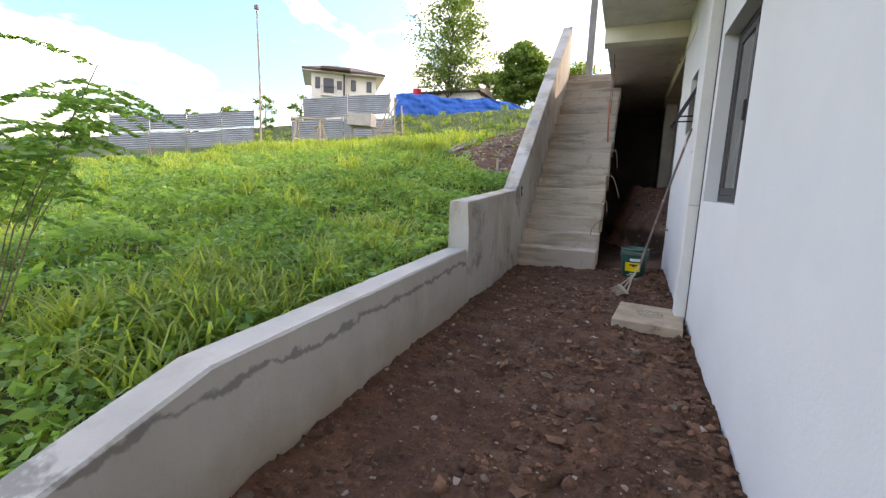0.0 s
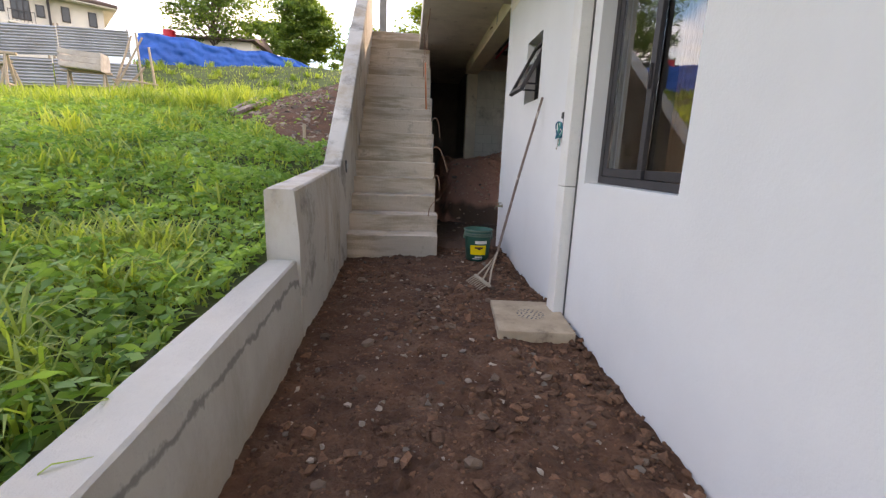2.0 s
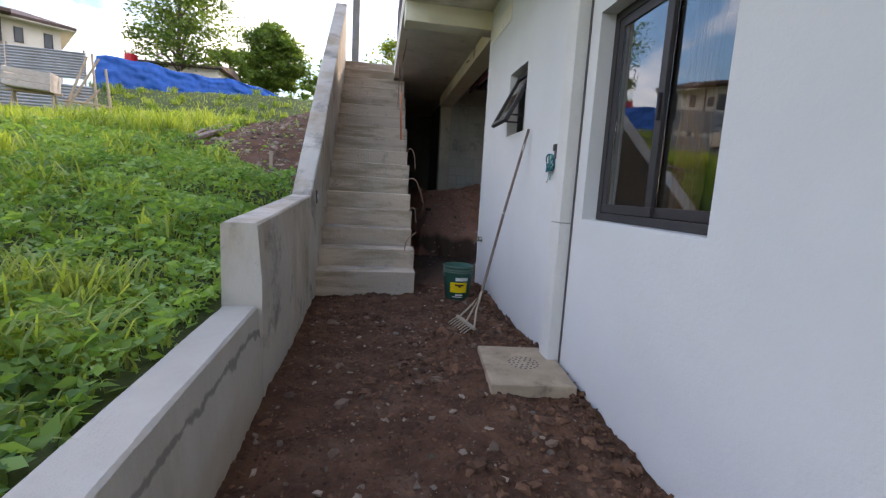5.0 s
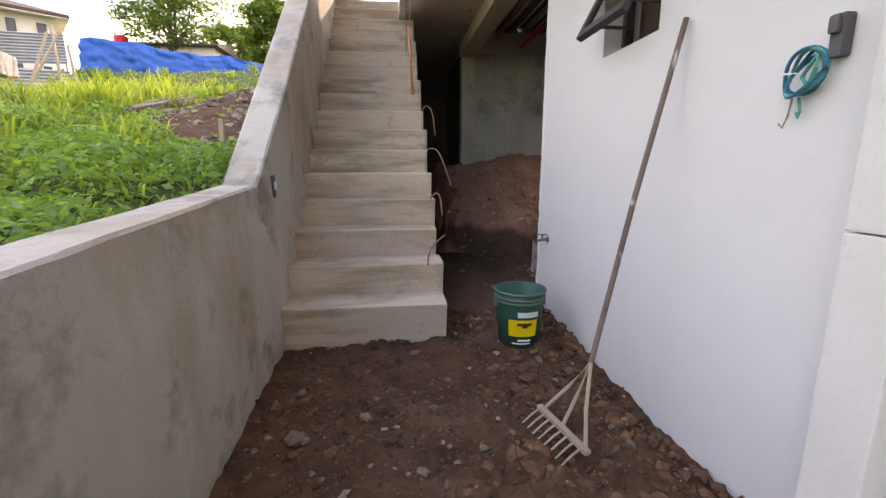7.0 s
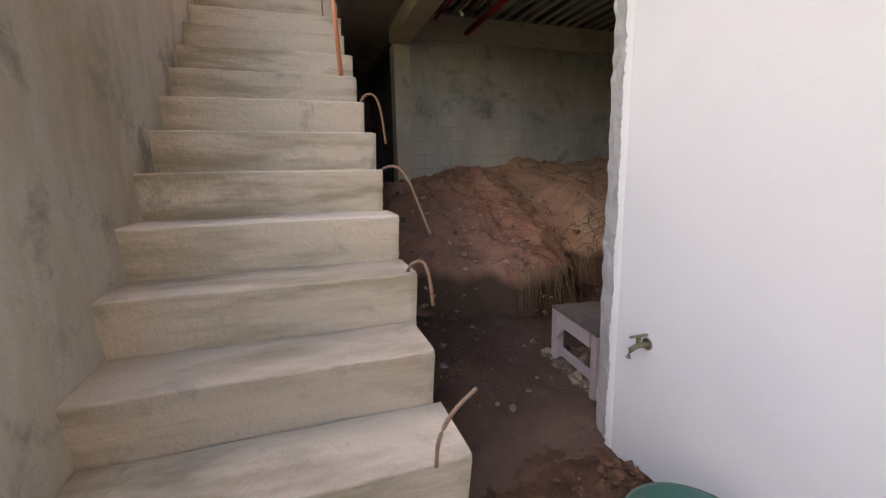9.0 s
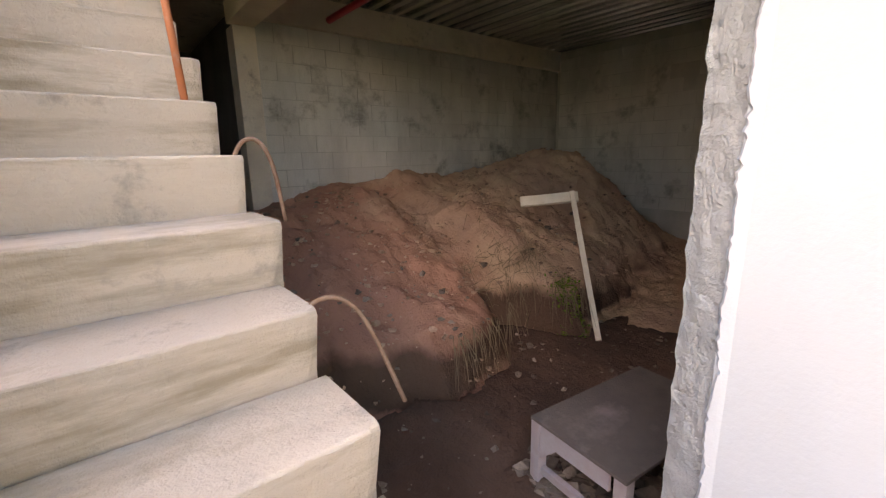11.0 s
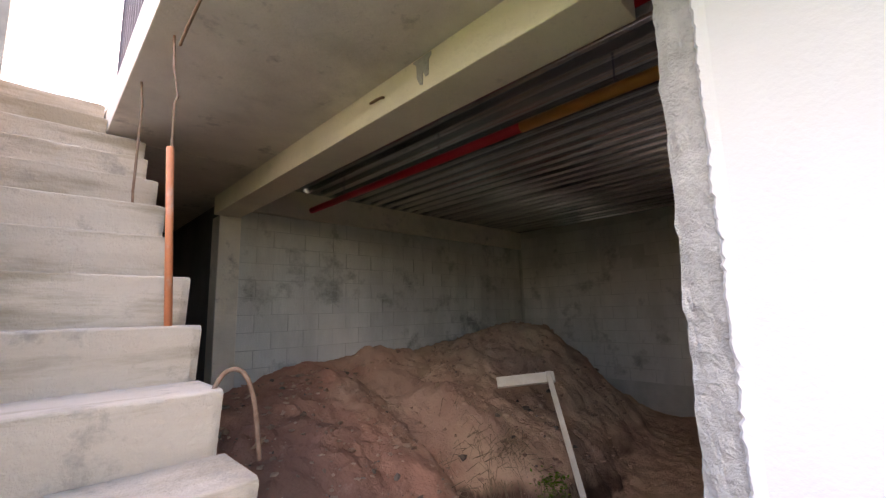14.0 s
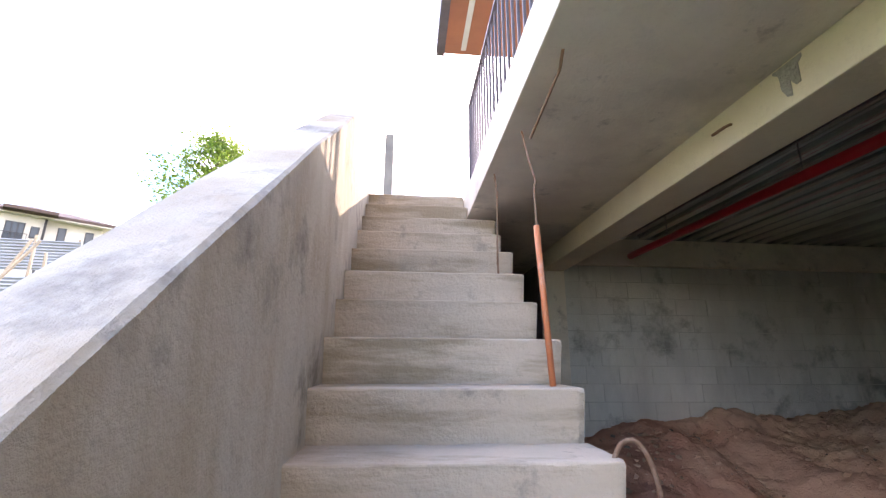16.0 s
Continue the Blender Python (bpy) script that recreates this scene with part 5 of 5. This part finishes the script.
def grassland():
    short = sample(48000, -24, -1.56, -1.5, 30, 6.0)
    n = len(short)
    me = blade_mesh("short_grass", short, 0.05 + 0.10 * RS.rand(n), 0.006 + 0.006 * RS.rand(n) + 0.0012 * np.hypot(short[:, 0], short[:, 1]), 0.3 + 0.6 * RS.rand(n), M["grass"])
    tagged(new("short_grass", me), "short green grass covering the slope", "grass", kind="stuff")
    tufts = sample(1150, -24, -1.75, -1.5, 26, 7.0)
    keep = ~((tufts[:, 0] > -6.0) & (tufts[:, 1] > 2.2) & (tufts[:, 1] < 9.8) & (RS.rand(len(tufts)) < 0.72))
    tufts = tufts[keep]
    k = 40
    base = np.repeat(tufts, k, 0) + RS.normal(size=(len(tufts) * k, 3)) * np.array([0.10, 0.10, 0.0])
    n = len(base)
    size = np.repeat(0.16 + 0.20 * RS.rand(len(tufts)) + 0.006 * np.maximum(tufts[:, 1] - 4, 0), k)
    me = blade_mesh("tall_grass", base, size * (0.6 + 0.6 * RS.rand(n)), 0.008 + 0.007 * RS.rand(n) + 0.0008 * np.hypot(base[:, 0], base[:, 1]), 0.25 + 0.6 * RS.rand(n), M["grass"])
    tagged(new("tall_grass", me), "tufts of tall bright green grass", "grass", kind="stuff")
    side_tufts = np.array([(-1.62 - 0.9 * RS.rand(), 1.2 + 2.6 * RS.rand(), 0.0) for k in range(34)])
    side_tufts[:, 2] = [hill(a, b) for a, b, c in side_tufts]
    base = np.repeat(side_tufts, 34, 0) + RS.normal(size=(34 * 34, 3)) * np.array([0.07, 0.07, 0.0])
    n = len(base)
    me = blade_mesh("wall_grass", base, 0.16 + 0.22 * RS.rand(n), 0.008 + 0.008 * RS.rand(n), 0.35 + 0.6 * RS.rand(n), M["grass"])
    tagged(new("wall_grass", me), "long arching grass beside the low wall", "grass", kind="stuff")
    fx = -12.5 + 8.6 * RS.rand(300)
    fringe = np.column_stack([fx, 9.6 + 3.6 * RS.rand(300) - 0.12 * (fx + 8), np.zeros(300)])
    fringe = fringe[~bare(fringe[:, 0], fringe[:, 1])]
    fringe[:, 2] = [hill(a, b) for a, b, c in fringe]
    base = np.repeat(fringe, 42, 0) + RS.normal(size=(len(fringe) * 42, 3)) * np.array([0.13, 0.13, 0.0])
    n = len(base)
    me = blade_mesh("fringe_grass", base, 0.30 + 0.36 * RS.rand(n), 0.014 + 0.010 * RS.rand(n), 0.25 + 0.5 * RS.rand(n), M["grass"])
    tagged(new("fringe_grass", me), "tall sunlit yellow-green grass along the rise", "grass", kind="stuff")
    weeds = sample(130000, -14, -1.54, -1.0, 15, 5.0)
    n = len(weeds)
    lump = np.array([0.5 + 0.8 * bumps(a, b, 1.7, 61.0) + 0.5 * bumps(a, b, 4.5, 62.0) for a, b, c in weeds])
    weeds[:, 2] += 0.01 + np.clip(lump, 0.05, 1.3) * 0.24 * RS.rand(n) ** 0.7
    me = leaf_mesh("ground_weeds", weeds, 0.014 + 0.034 * RS.rand(n) ** 1.5, M["weed"], 0.35)
    tagged(new("ground_weeds", me), "low broad-leaved weeds creeping over the slope", "weeds", kind="stuff")


grassland()


def tree(x, y, z, height, crown_low, radius, clumps, per, size, mat, label, seed, lean=0.0):
    """A tapered trunk, curved limbs and a crown of loose leaf clumps."""
    rnd = random.Random(seed)
    t = empty("tree", pose(x, y, z), label, "tree")
    part("trunk", tube([(0, 0, -0.4), (0.03 * height * lean, 0, height * 0.3), (0.05 * height * lean, 0.1, height * 0.62), (0.06 * height * lean, 0.1, height * 0.9)], 0.022 * height, 8, 0.004 * height), M["bark"], t)
    centres = []
    for k in range(clumps):
        u = rnd.random()
        zz = crown_low + (height - crown_low) * u
        prof = math.sin(math.pi * min(0.97, 0.12 + 0.86 * u)) ** 0.7
        a = rnd.uniform(0, 6.283)
        r = radius * prof * math.sqrt(rnd.uniform(0.05, 1.0))
        centres.append(Vector((0.05 * height * lean + r * math.cos(a), r * math.sin(a), zz)))
    for c in centres[::4]:
        root = Vector((0.04 * height * lean, 0.05, max(crown_low * 0.5, c.z - 0.55 * Vector((c.x, c.y, 0)).length - 0.05 * height)))
        part("limb", tube([root, root.lerp(c, 0.55) + Vector((0, 0, 0.04 * height)), c], 0.008 * height, 5, 0.002 * height), M["bark"], t)
    pts, sz = [], []
    for c in centres:
        s = radius * rnd.uniform(0.08, 0.17)
        p = RS.normal(size=(per, 3)) * np.array([s, s, s * 0.6]) + np.array(c[:])
        pts.append(p); sz.append(size * (0.7 + 0.6 * RS.rand(per)))
    crown = new("crown", leaf_mesh("crown", np.concatenate(pts), np.concatenate(sz), mat))
    crown.parent = t
    return t


tree(-13.5, 31.8, 7.0, 8.3, 1.0, 3.15, 150, 80, 0.12, M["leaf"], "tall slender tree with an airy green crown", 1, 0.6)
tree(-9.8, 40.3, 8.6, 4.9, 0.2, 2.7, 130, 110, 0.17, M["leaf"], "rounded dense dark green tree", 2)
tree(-7.0, 44.5, 8.4, 2.6, 0.2, 1.7, 34, 60, 0.15, M["leaf"], "small rounded dark green tree", 3)
tree(-12.0, 36.0, 8.0, 2.3, 0.1, 1.9, 34, 60, 0.15, M["leaf"], "low bushy tree behind the tarpaulin", 4)
# last three stand unseen behind the house, added only to shade the slope
for k, (x, y, h, r) in enumerate(((-4.2, 38.5, 7.2, 2.6), (0.3, 37.5, 8.6, 2.9), (4.8, 38.0, 8.2, 2.9), (3.4, 20.8, 4.7, 1.8), (6.4, 21.6, 4.6, 1.8), (9.2, 20.5, 5.2, 2.0))):
    tree(x, y, 3.45 + 0.05 * max(0, y - 30), h, 0.3, r, 60, 75, 0.11 if y < 30 else 0.16, M["yleaf"], "sunlit yellow-green tree behind the landing, nearer ones added to cast shade", 20 + k)
for k, (x, y, z, h) in enumerate(((-27.5, 20.5, 3.4, 1.9), (-25.6, 22.0, 4.0, 1.7), (-24.5, 24.2, 4.5, 2.3), (-22.8, 26.0, 5.0, 2.3))):
    tree(x, y, z, h, 0.2, 0.9, 16, 50, 0.10, M["yleaf"] if k < 2 else M["leaf"], "small green tree behind the fence", 40 + k)


def far_house():
    """A hip-roofed house that shows one long front, its left half standing forward."""
    h = empty("villa", pose(-32.65, 38.83, -0.85, 0, 0, 39), "two-storey cream house with a dark hipped roof", "house")
    low, top = 6.2, 13.46
    part("wall", boxed(0, 3.46, 0, 6.6, low, top, 0.02), M["villa"], h)
    part("wall", boxed(3.464, 7.05, 0.35, 6.6, low, top, 0.02), M["villa"], h)
    part("skirt", boxed(-0.06, 3.52, -0.06, 0.0, 10.4, 11.15), M["soffit"], h, "dull tan band")
    part("skirt", boxed(3.464, 7.12, 0.29, 0.348, 10.4, 11.55), M["soffit"], h, "dull tan band")
    part("corner_post", boxed(3.40, 3.56, -0.16, -0.06, 9.0, top - 0.02), M["frame"], h, "dark corner post")

    def hip(name, x0, x1, y0, y1, z, rise):
        bm = bmesh.new()
        base = [bm.verts.new(p) for p in ((x0, y0, z), (x1, y0, z), (x1, y1, z), (x0, y1, z))]
        rim = [bm.verts.new(v.co + Vector((0, 0, 0.22))) for v in base]
        g = (y1 - y0) * 0.5
        a, b = bm.verts.new((x0 + g * 0.75, y0 + g, z + rise)), bm.verts.new((x1 - g * 0.75, y0 + g, z + rise))
        bm.faces.new(base[::-1])
        for i in range(4):
            bm.faces.new((base[i], base[(i + 1) % 4], rim[(i + 1) % 4], rim[i]))
        bm.faces.new((rim[0], rim[1], b, a)); bm.faces.new((rim[1], rim[2], b))
        bm.faces.new((rim[2], rim[3], a, b)); bm.faces.new((rim[3], rim[0], a))
        return part(name, bm, M["roof"], h, "dark brown hipped roof")

    hip("roof", -0.95, 8.0, -0.55, 7.6, top + 0.10, 1.55)
    part("soffit", boxed(-0.9, 7.95, -0.5, 7.5, top + 0.002, top + 0.096), M["villa"], h, "pale boarded eaves")
    hip("porch_roof", 1.0, 4.1, -1.3, 2.6, top + 0.16, 0.85)

    def win(u, w, za, zb, y, mullions=0):
        fr = part("window", boxed(u, u + w, y - 0.06, y + 0.05, za, zb), M["frame"], h)
        n = mullions + 1
        for k in range(n):
            a, b = u + 0.06 + (w - 0.06) * k / n, u + (w - 0.06) * (k + 1) / n
            part("pane", boxed(a, b, y - 0.075, y - 0.062, za + 0.07, zb - 0.07), M["villaglass"], fr)

    win(0.40, 0.52, 11.75, 12.95, 0); win(1.27, 1.10, 11.39, 12.90, 0, 2); win(2.70, 0.52, 11.79, 12.72, 0)
    win(4.26, 0.54, 11.86, 13.03, 0.35); win(5.99, 0.56, 11.86, 13.01, 0.35)
    win(4.3, 0.5, 8.6, 9.8, 0.35); win(6.0, 0.5, 8.6, 9.8, 0.35)
    rail = part("balcony_rail", boxed(1.05, 2.62, -0.42, -0.38, 11.95, 12.0), M["frame"], h)
    for k in range(8):
        part("baluster", boxed(1.07 + 0.215 * k, 1.10 + 0.215 * k, -0.415, -0.385, 11.16, 11.95), M["frame"], rail)
    part("balcony", boxed(1.0, 2.67, -0.5, -0.062, 11.0, 11.16), M["soffit"], h)


M["villa"] = material("villa_paint", (0.72, 0.67, 0.60), (0.66, 0.61, 0.54), 0.6, 0.85, 0.05, 10)
M["villaglass"] = material("villa_glass", (0.05, 0.06, 0.07), None, 1.0, 0.12, 0.0, 10, spec=0.6)
far_house()


def shed():
    s = empty("small_shed", pose(-15.2, 31.6, 0), "low hut with a rusty sheet roof behind the tarpaulin", "hut")
    part("wall", boxed(-1.0, 4.2, 0, 3, 6.0, 8.0), M["villa"], s)
    part("roof", prism([(-0.4, 8.05), (1.5, 8.55), (3.3, 8.05), (3.3, 7.98), (-0.4, 7.98)], "x", -1.3, 4.6), M["roof"], s)
    part("water_tank", tube([(-0.6, -0.4, 7.5), (-0.6, -0.4, 8.3)], 0.35, 14), M["red"], s, "bright red drum")
    for k in range(5):
        part("rafter", tube([(-1.2 + k * 0.6, -0.2, 8.5), (-0.9 + k * 0.6, 1.8, 8.9 + 0.1 * (k % 2))], 0.03, 5), M["bamboo"], s)


shed()


def thin_pole(x, y, top, label):
    z = hill(x, y)
    p = empty("lamp_pole", pose(x, y, z), label, "pole")
    part("pole", tube([(0, 0, -0.3), (0.02, 0.02, (top - z) * 0.5), (0, 0, top - z)], 0.035, 8, 0.025), M["bamboo"], p)
    part("cap", boxed(-0.07, 0.07, -0.05, 0.05, top - z, top - z + 0.14, 0.02), M["metal"], p)


thin_pole(-11.6, 11.35, 6.45, "tall thin weathered pole with a small cap")


def post_at_landing():
    p = empty("concrete_post", pose(-1.62, 16.7, 3.0), "square grey unfinished concrete post with bare rebar", "post")
    # shaft takes the same darkened concrete as the passage walls
    part("shaft", boxed(-0.11, 0.11, -0.11, 0.11, -1.3, 4.75, 0.01), M["darkcon"], p)
    part("rebar", tube([(0.02, 0, 4.74), (0.03, 0, 5.15)], 0.012, 6), M["rust"], p)


post_at_landing()
behind_xs = np.concatenate([np.linspace(-1.45, 30, 24)[:-1], np.linspace(30, 400, 8)])
tagged(sheet_mesh("ground_behind", behind_xs, np.concatenate([np.linspace(14.15, 40, 20)[:-1], np.linspace(40, 600, 8)]), lambda x, y: 3.44 + 0.02 * bumps(x, y, 0.5, 3.0) + 0.05 * max(y - 30, 0), M["ground"]), "level grassy ground behind the house", "ground", kind="structure")
tagged(part("subsoil", boxed(-400, 400, -400, 600, -0.9, -0.45), M["ground"]), "earth that carries the whole site", "ground", kind="structure")


def heap_height(x, y):
    k = 1.0 if bool(bare(np.array([x]), np.array([y]))[0]) and y < 14 else 0.0
    return hill(x, y) - 0.06 + 0.09 * k + 0.03 * k * bumps(x, y, 4.0, 41.0)


tagged(sheet_mesh("heap_soil", np.linspace(-4.0, -1.45, 70), np.linspace(6.4, 13.2, 140), heap_height, M["soil"]), "bare dark soil heaped against the stair wall", "soil", kind="structure")
sb = empty("switch_box", pose(0, 0, 0), "small grey metal box set in the stair wall", "outlet box")
part("box", boxed(inner(6.06) - 0.02, inner(6.06) + 0.006, 6.03, 6.085, 0.955, 1.085, 0.003), M["greybox"], sb)
part("knob", boxed(inner(6.06) + 0.005, inner(6.06) + 0.02, 6.048, 6.066, 1.0, 1.05, 0.004), M["labelwhite"], sb)


def plank_thing(name, a, b, w, t, mat, label):
    a, b = Vector(a), Vector(b)
    ob = part(name, boxed(-w / 2, w / 2, -t / 2, t / 2, 0, (b - a).length, min(w, t) * 0.15), M[mat])
    d = (b - a).normalized()
    xax = d.cross(Vector((0, 0, 1))).normalized() if abs(d.z) < 0.95 else Vector((1, 0, 0))
    ob.matrix_world = Matrix.Translation(a) @ Matrix((xax, d.cross(xax), d)).transposed().to_4x4()
    return tagged(ob, label, "plank")


def on_hill(x, y, up=0.0):
    return (x, y, hill(x, y) + up)


plank_thing("old_plank", on_hill(-3.45, 8.5, 0.10), on_hill(-3.80, 12.1, 0.14), 0.10, 0.06, "handle", "weathered dark timber plank lying on the slope")
plank_thing("old_plank", on_hill(-3.68, 8.9, 0.09), on_hill(-3.85, 10.9, 0.11), 0.06, 0.05, "handle", "thin weathered timber lying in the grass")
plank_thing("short_stake", on_hill(-2.1, 7.4, -0.05), on_hill(-2.1, 7.42, 0.22), 0.04, 0.03, "bamboo", "short pale stake standing in the rubble")


def trestle(x, y, turn, w, h, label):
    z = hill(x, y)
    t = empty("wooden_trestle", pose(x, y, z, 0, 0, turn), label, "trestle")
    for sx in (-w / 2, w / 2):
        for sy in (-1, 1):
            part("leg", tube([(sx, sy * 0.34, -0.05), (sx * 0.92, sy * 0.05, h)], 0.03, 6), M["bamboo"], t)
        part("tie", tube([(sx * 0.96, -0.2, h * 0.45), (sx * 0.96, 0.2, h * 0.45)], 0.022, 6), M["bamboo"], t)
    part("rail", boxed(-w / 2 - 0.15, w / 2 + 0.15, -0.05, 0.05, h, h + 0.06, 0.01), M["bamboo"], t)
    return t


trestle(-10.0, 11.9, 20, 0.9, 1.15, "rough wooden trestle standing in tall grass")
trestle(-10.6, 13.1, -35, 0.8, 1.05, "leaning rough wooden trestle in tall grass")
trestle(-9.9, 14.9, 15, 0.9, 1.10, "wooden trestle holding an old crate")


def crate():
    c = empty("old_crate", pose(-9.92, 14.88, hill(-9.9, 14.9) + 1.165, 0, 3, 15), "weathered pale wooden crate on a trestle", "crate")
    for k in range(3):
        part("board", boxed(-0.48, 0.48, -0.36, -0.33, 0.02 + k * 0.16, 0.15 + k * 0.16, 0.006), M["palewood"], c)
        part("board", boxed(-0.48, 0.48, 0.33, 0.36, 0.02 + k * 0.16, 0.15 + k * 0.16, 0.006), M["palewood"], c)
    for sx in (-0.48, 0.44):
        part("end_board", boxed(sx, sx + 0.04, -0.33, 0.33, 0.0, 0.5, 0.006), M["palewood"], c)
    part("bottom", boxed(-0.44, 0.44, -0.33, 0.33, 0.0, 0.02), M["palewood"], c)


crate()


def prop(a, b, label):
    tagged(part("bamboo_prop", tube([a, tuple((Vector(a) + Vector(b)) / 2 + Vector((0.02, 0, 0.03))), b], 0.04, 6, 0.03), M["bamboo"]), label, "pole", "bamboo props")


prop(on_hill(-10.05, 15.6, -0.1), (-9.35, 16.2, 4.5), "slanting bamboo pole propped at the fence")
prop(on_hill(-9.0, 15.9, -0.1), (-9.1, 16.0, 4.55), "upright bamboo pole beside the fence")
prop(on_hill(-9.9, 15.2, -0.1), (-8.7, 15.6, 3.5), "short crossed bamboo pole")
prop(on_hill(-9.75, 15.0, -0.1), (-8.75, 15.7, 4.35), "long slanting bamboo pole of a rough frame")
prop((-9.45, 15.25, 3.05), (-8.45, 15.75, 3.02), "level pale bamboo rail of a rough frame")
prop(on_hill(-8.5, 15.75, -0.1), (-8.62, 15.75, 4.1), "upright bamboo post of a rough frame")
plank_thing("pale_rail", (-24.7, 13.95, 2.98), (-20.4, 19.35, 3.93), 0.12, 0.08, "labelwhite", "pale painted rail between fence sheets")


def bank_spot(rnd):
    x, y = rnd.uniform(-10.2, -6.4), rnd.gauss(16.2, 0.25)
    return x, y, hill(x, y), 0.08 + 0.22 * rnd.random() ** 2


pebble_field("soil_bank", 260, bank_spot, M["clod"], "low bank of bare dug soil across the slope", "soil", 31)


def shrub():
    """A feathery shrub beside the path, with fronds of paired leaflets."""
    rnd = random.Random(8)
    s = empty("feathery_shrub", pose(-2.55, 1.05, hill(-2.55, 1.05)), "feathery green shrub leaning over the low wall", "shrub")
    pts, sizes = [], []
    for k in range(10):
        top = Vector((rnd.uniform(-0.45, 0.45), rnd.uniform(-0.4, 0.6), rnd.uniform(0.85, 1.32)))
        stem = [Vector((0, 0, -0.1)), top * 0.5 + Vector((rnd.uniform(-0.05, 0.05), 0, 0.08)), top]
        part("stem", tube(stem, 0.004, 5, 0.002), M["twig"], s)
        for f in range(13):
            u = rnd.uniform(0.74, 1.0)
            root = stem[0].lerp(top, u) + Vector((0, 0, 0.06 * math.sin(u * 3)))
            a = rnd.uniform(0, 6.283)
            way = Vector((math.cos(a), math.sin(a), rnd.uniform(-0.1, 0.5))).normalized()
            L = rnd.uniform(0.18, 0.34)
            for i in range(14):
                t = (i + 1) / 14
                c = root + way * L * t + Vector((0, 0, -0.10 * t * t))
                for sd in (-1, 1):
                    off = way.cross(Vector((0, 0, 1))).normalized() * sd * 0.022 * math.sin(math.pi * min(1, t + 0.15))
                    pts.append((c + off)[:]); sizes.append(0.024)
    crown = new("foliage", leaf_mesh("foliage", np.array(pts), np.array(sizes), M["weed"], 0.25))
    crown.parent = s


shrub()


# ---- basement growth ----
def dry_stalks(name, count, spot, label, category, seed, droop):
    rnd = random.Random(seed)
    bm = bmesh.new()
    for k in range(count):
        p, way, L = spot(rnd)
        p, way = Vector(p), Vector(way).normalized()
        add_tube(bm, [p, p + way * L * 0.5 + Vector((0, 0, 0.03)), p + way * L + Vector((0, 0, -droop * L))], 0.0035, 4, 0.0015)
    tagged(part(name, bm, M["twig"]), label, category, kind="stuff")


def stalk_spot(rnd):
    x, y = rnd.gauss(2.25, 0.22), rnd.gauss(9.0, 0.25)
    return (x, y, mound(x, y) + 0.01), (rnd.uniform(-1, 1), rnd.uniform(-1.2, 0.2), rnd.uniform(-0.2, 0.6)), rnd.uniform(0.15, 0.4)


def root_spot(rnd):
    x = rnd.choice((rnd.uniform(0.9, 1.7), rnd.uniform(2.1, 2.5)))
    y = front(x) - 0.10
    return (x, y, 0.42 + 0.1 * rnd.random()), (rnd.uniform(-0.3, 0.3), rnd.uniform(-0.5, 0.0), -1), rnd.uniform(0.12, 0.36)


dry_stalks("dry_stalks", 150, stalk_spot, "dry brown stalks lying on the earth heap", "dry grass", 51, 0.5)
dry_stalks("hanging_roots", 110, root_spot, "thin roots hanging from the broken earth edge", "roots", 52, 0.1)


def moss():
    n = 2600
    x, y = RS.normal(2.34, 0.12, n), RS.normal(8.42, 0.07, n)
    z = np.array([mound(a, b) for a, b in zip(x, y)]) + 0.03 + 0.05 * RS.rand(n)
    tagged(new("moss_patch", leaf_mesh("moss_patch", np.column_stack([x, y, z]), 0.010 + 0.014 * RS.rand(n), M["moss"])), "bright green moss on damp earth", "moss", kind="stuff")


moss()


# ---- block walls, piece by piece ----
def block_wall(parent, axis, start, stop, plane, z0, z1, skip=()):
    meshes = []
    rnd = random.Random(71)
    for k in range(6):
        bm = boxed(0.004, 0.394, 0.0, 0.03, 0.004, 0.196, 0.0)
        for v in bm.verts:
            v.co += Vector((rnd.uniform(-0.003, 0.003), 0, rnd.uniform(-0.003, 0.003)))
        half = boxed(0.004, 0.194, 0.0, 0.03, 0.004, 0.196, 0.0)
        pair = []
        for b in (bm, half):
            bmesh.ops.recalc_face_normals(b, faces=b.faces)
            me = bpy.data.meshes.new("block"); b.to_mesh(me); b.free()
            me.materials.append(M["block"]); pair.append(me)
        meshes.append(pair)
    row = 0
    z = z0
    while z < z1 - 0.05:
        u = start
        first = row % 2 == 1
        while u < stop - 0.1:
            w = 0.2 if first or u + 0.4 > stop + 0.02 else 0.4
            if not any(a < u + w / 2 < b and c < z + 0.1 < d for a, b, c, d in skip):
                ob = new("block", rnd.choice(meshes)[0 if w == 0.4 else 1])
                ob.parent = parent
                deep = rnd.choice((0, 0, 0.001, 0.002, 0.003, 0.0045))
                if axis == "y":
                    ob.matrix_basis = pose(u, plane - 0.008 + deep, z)
                else:
                    ob.matrix_basis = pose(plane - 0.008 + deep, u + w, z, 0, 0, -90)
            u += w
            first = False
        z += 0.2
        row += 1


block_wall(back, "y", 0.87, SIDE_X, BACK_Y + 0.012, 0.73, 3.13)
block_wall(side, "x", 7.4, BACK_Y - 0.02, SIDE_X + 0.012, 0.73, 3.33, skip=((8.8, 9.35, 2.6, 2.84),))


def yard_stones():
    rnd = random.Random(77)
    spots = []
    for k in range(95):
        x, y = rnd.uniform(-1.2, 0.45), rnd.uniform(0.8, 5.9)
        spots.append((x, y, yard(x, y), 0.014 + 0.032 * rnd.random() ** 2.5))
    scatter_stones("stone", bpy.data.objects["yard_ground"], spots, M["stone"])


yard_stones()
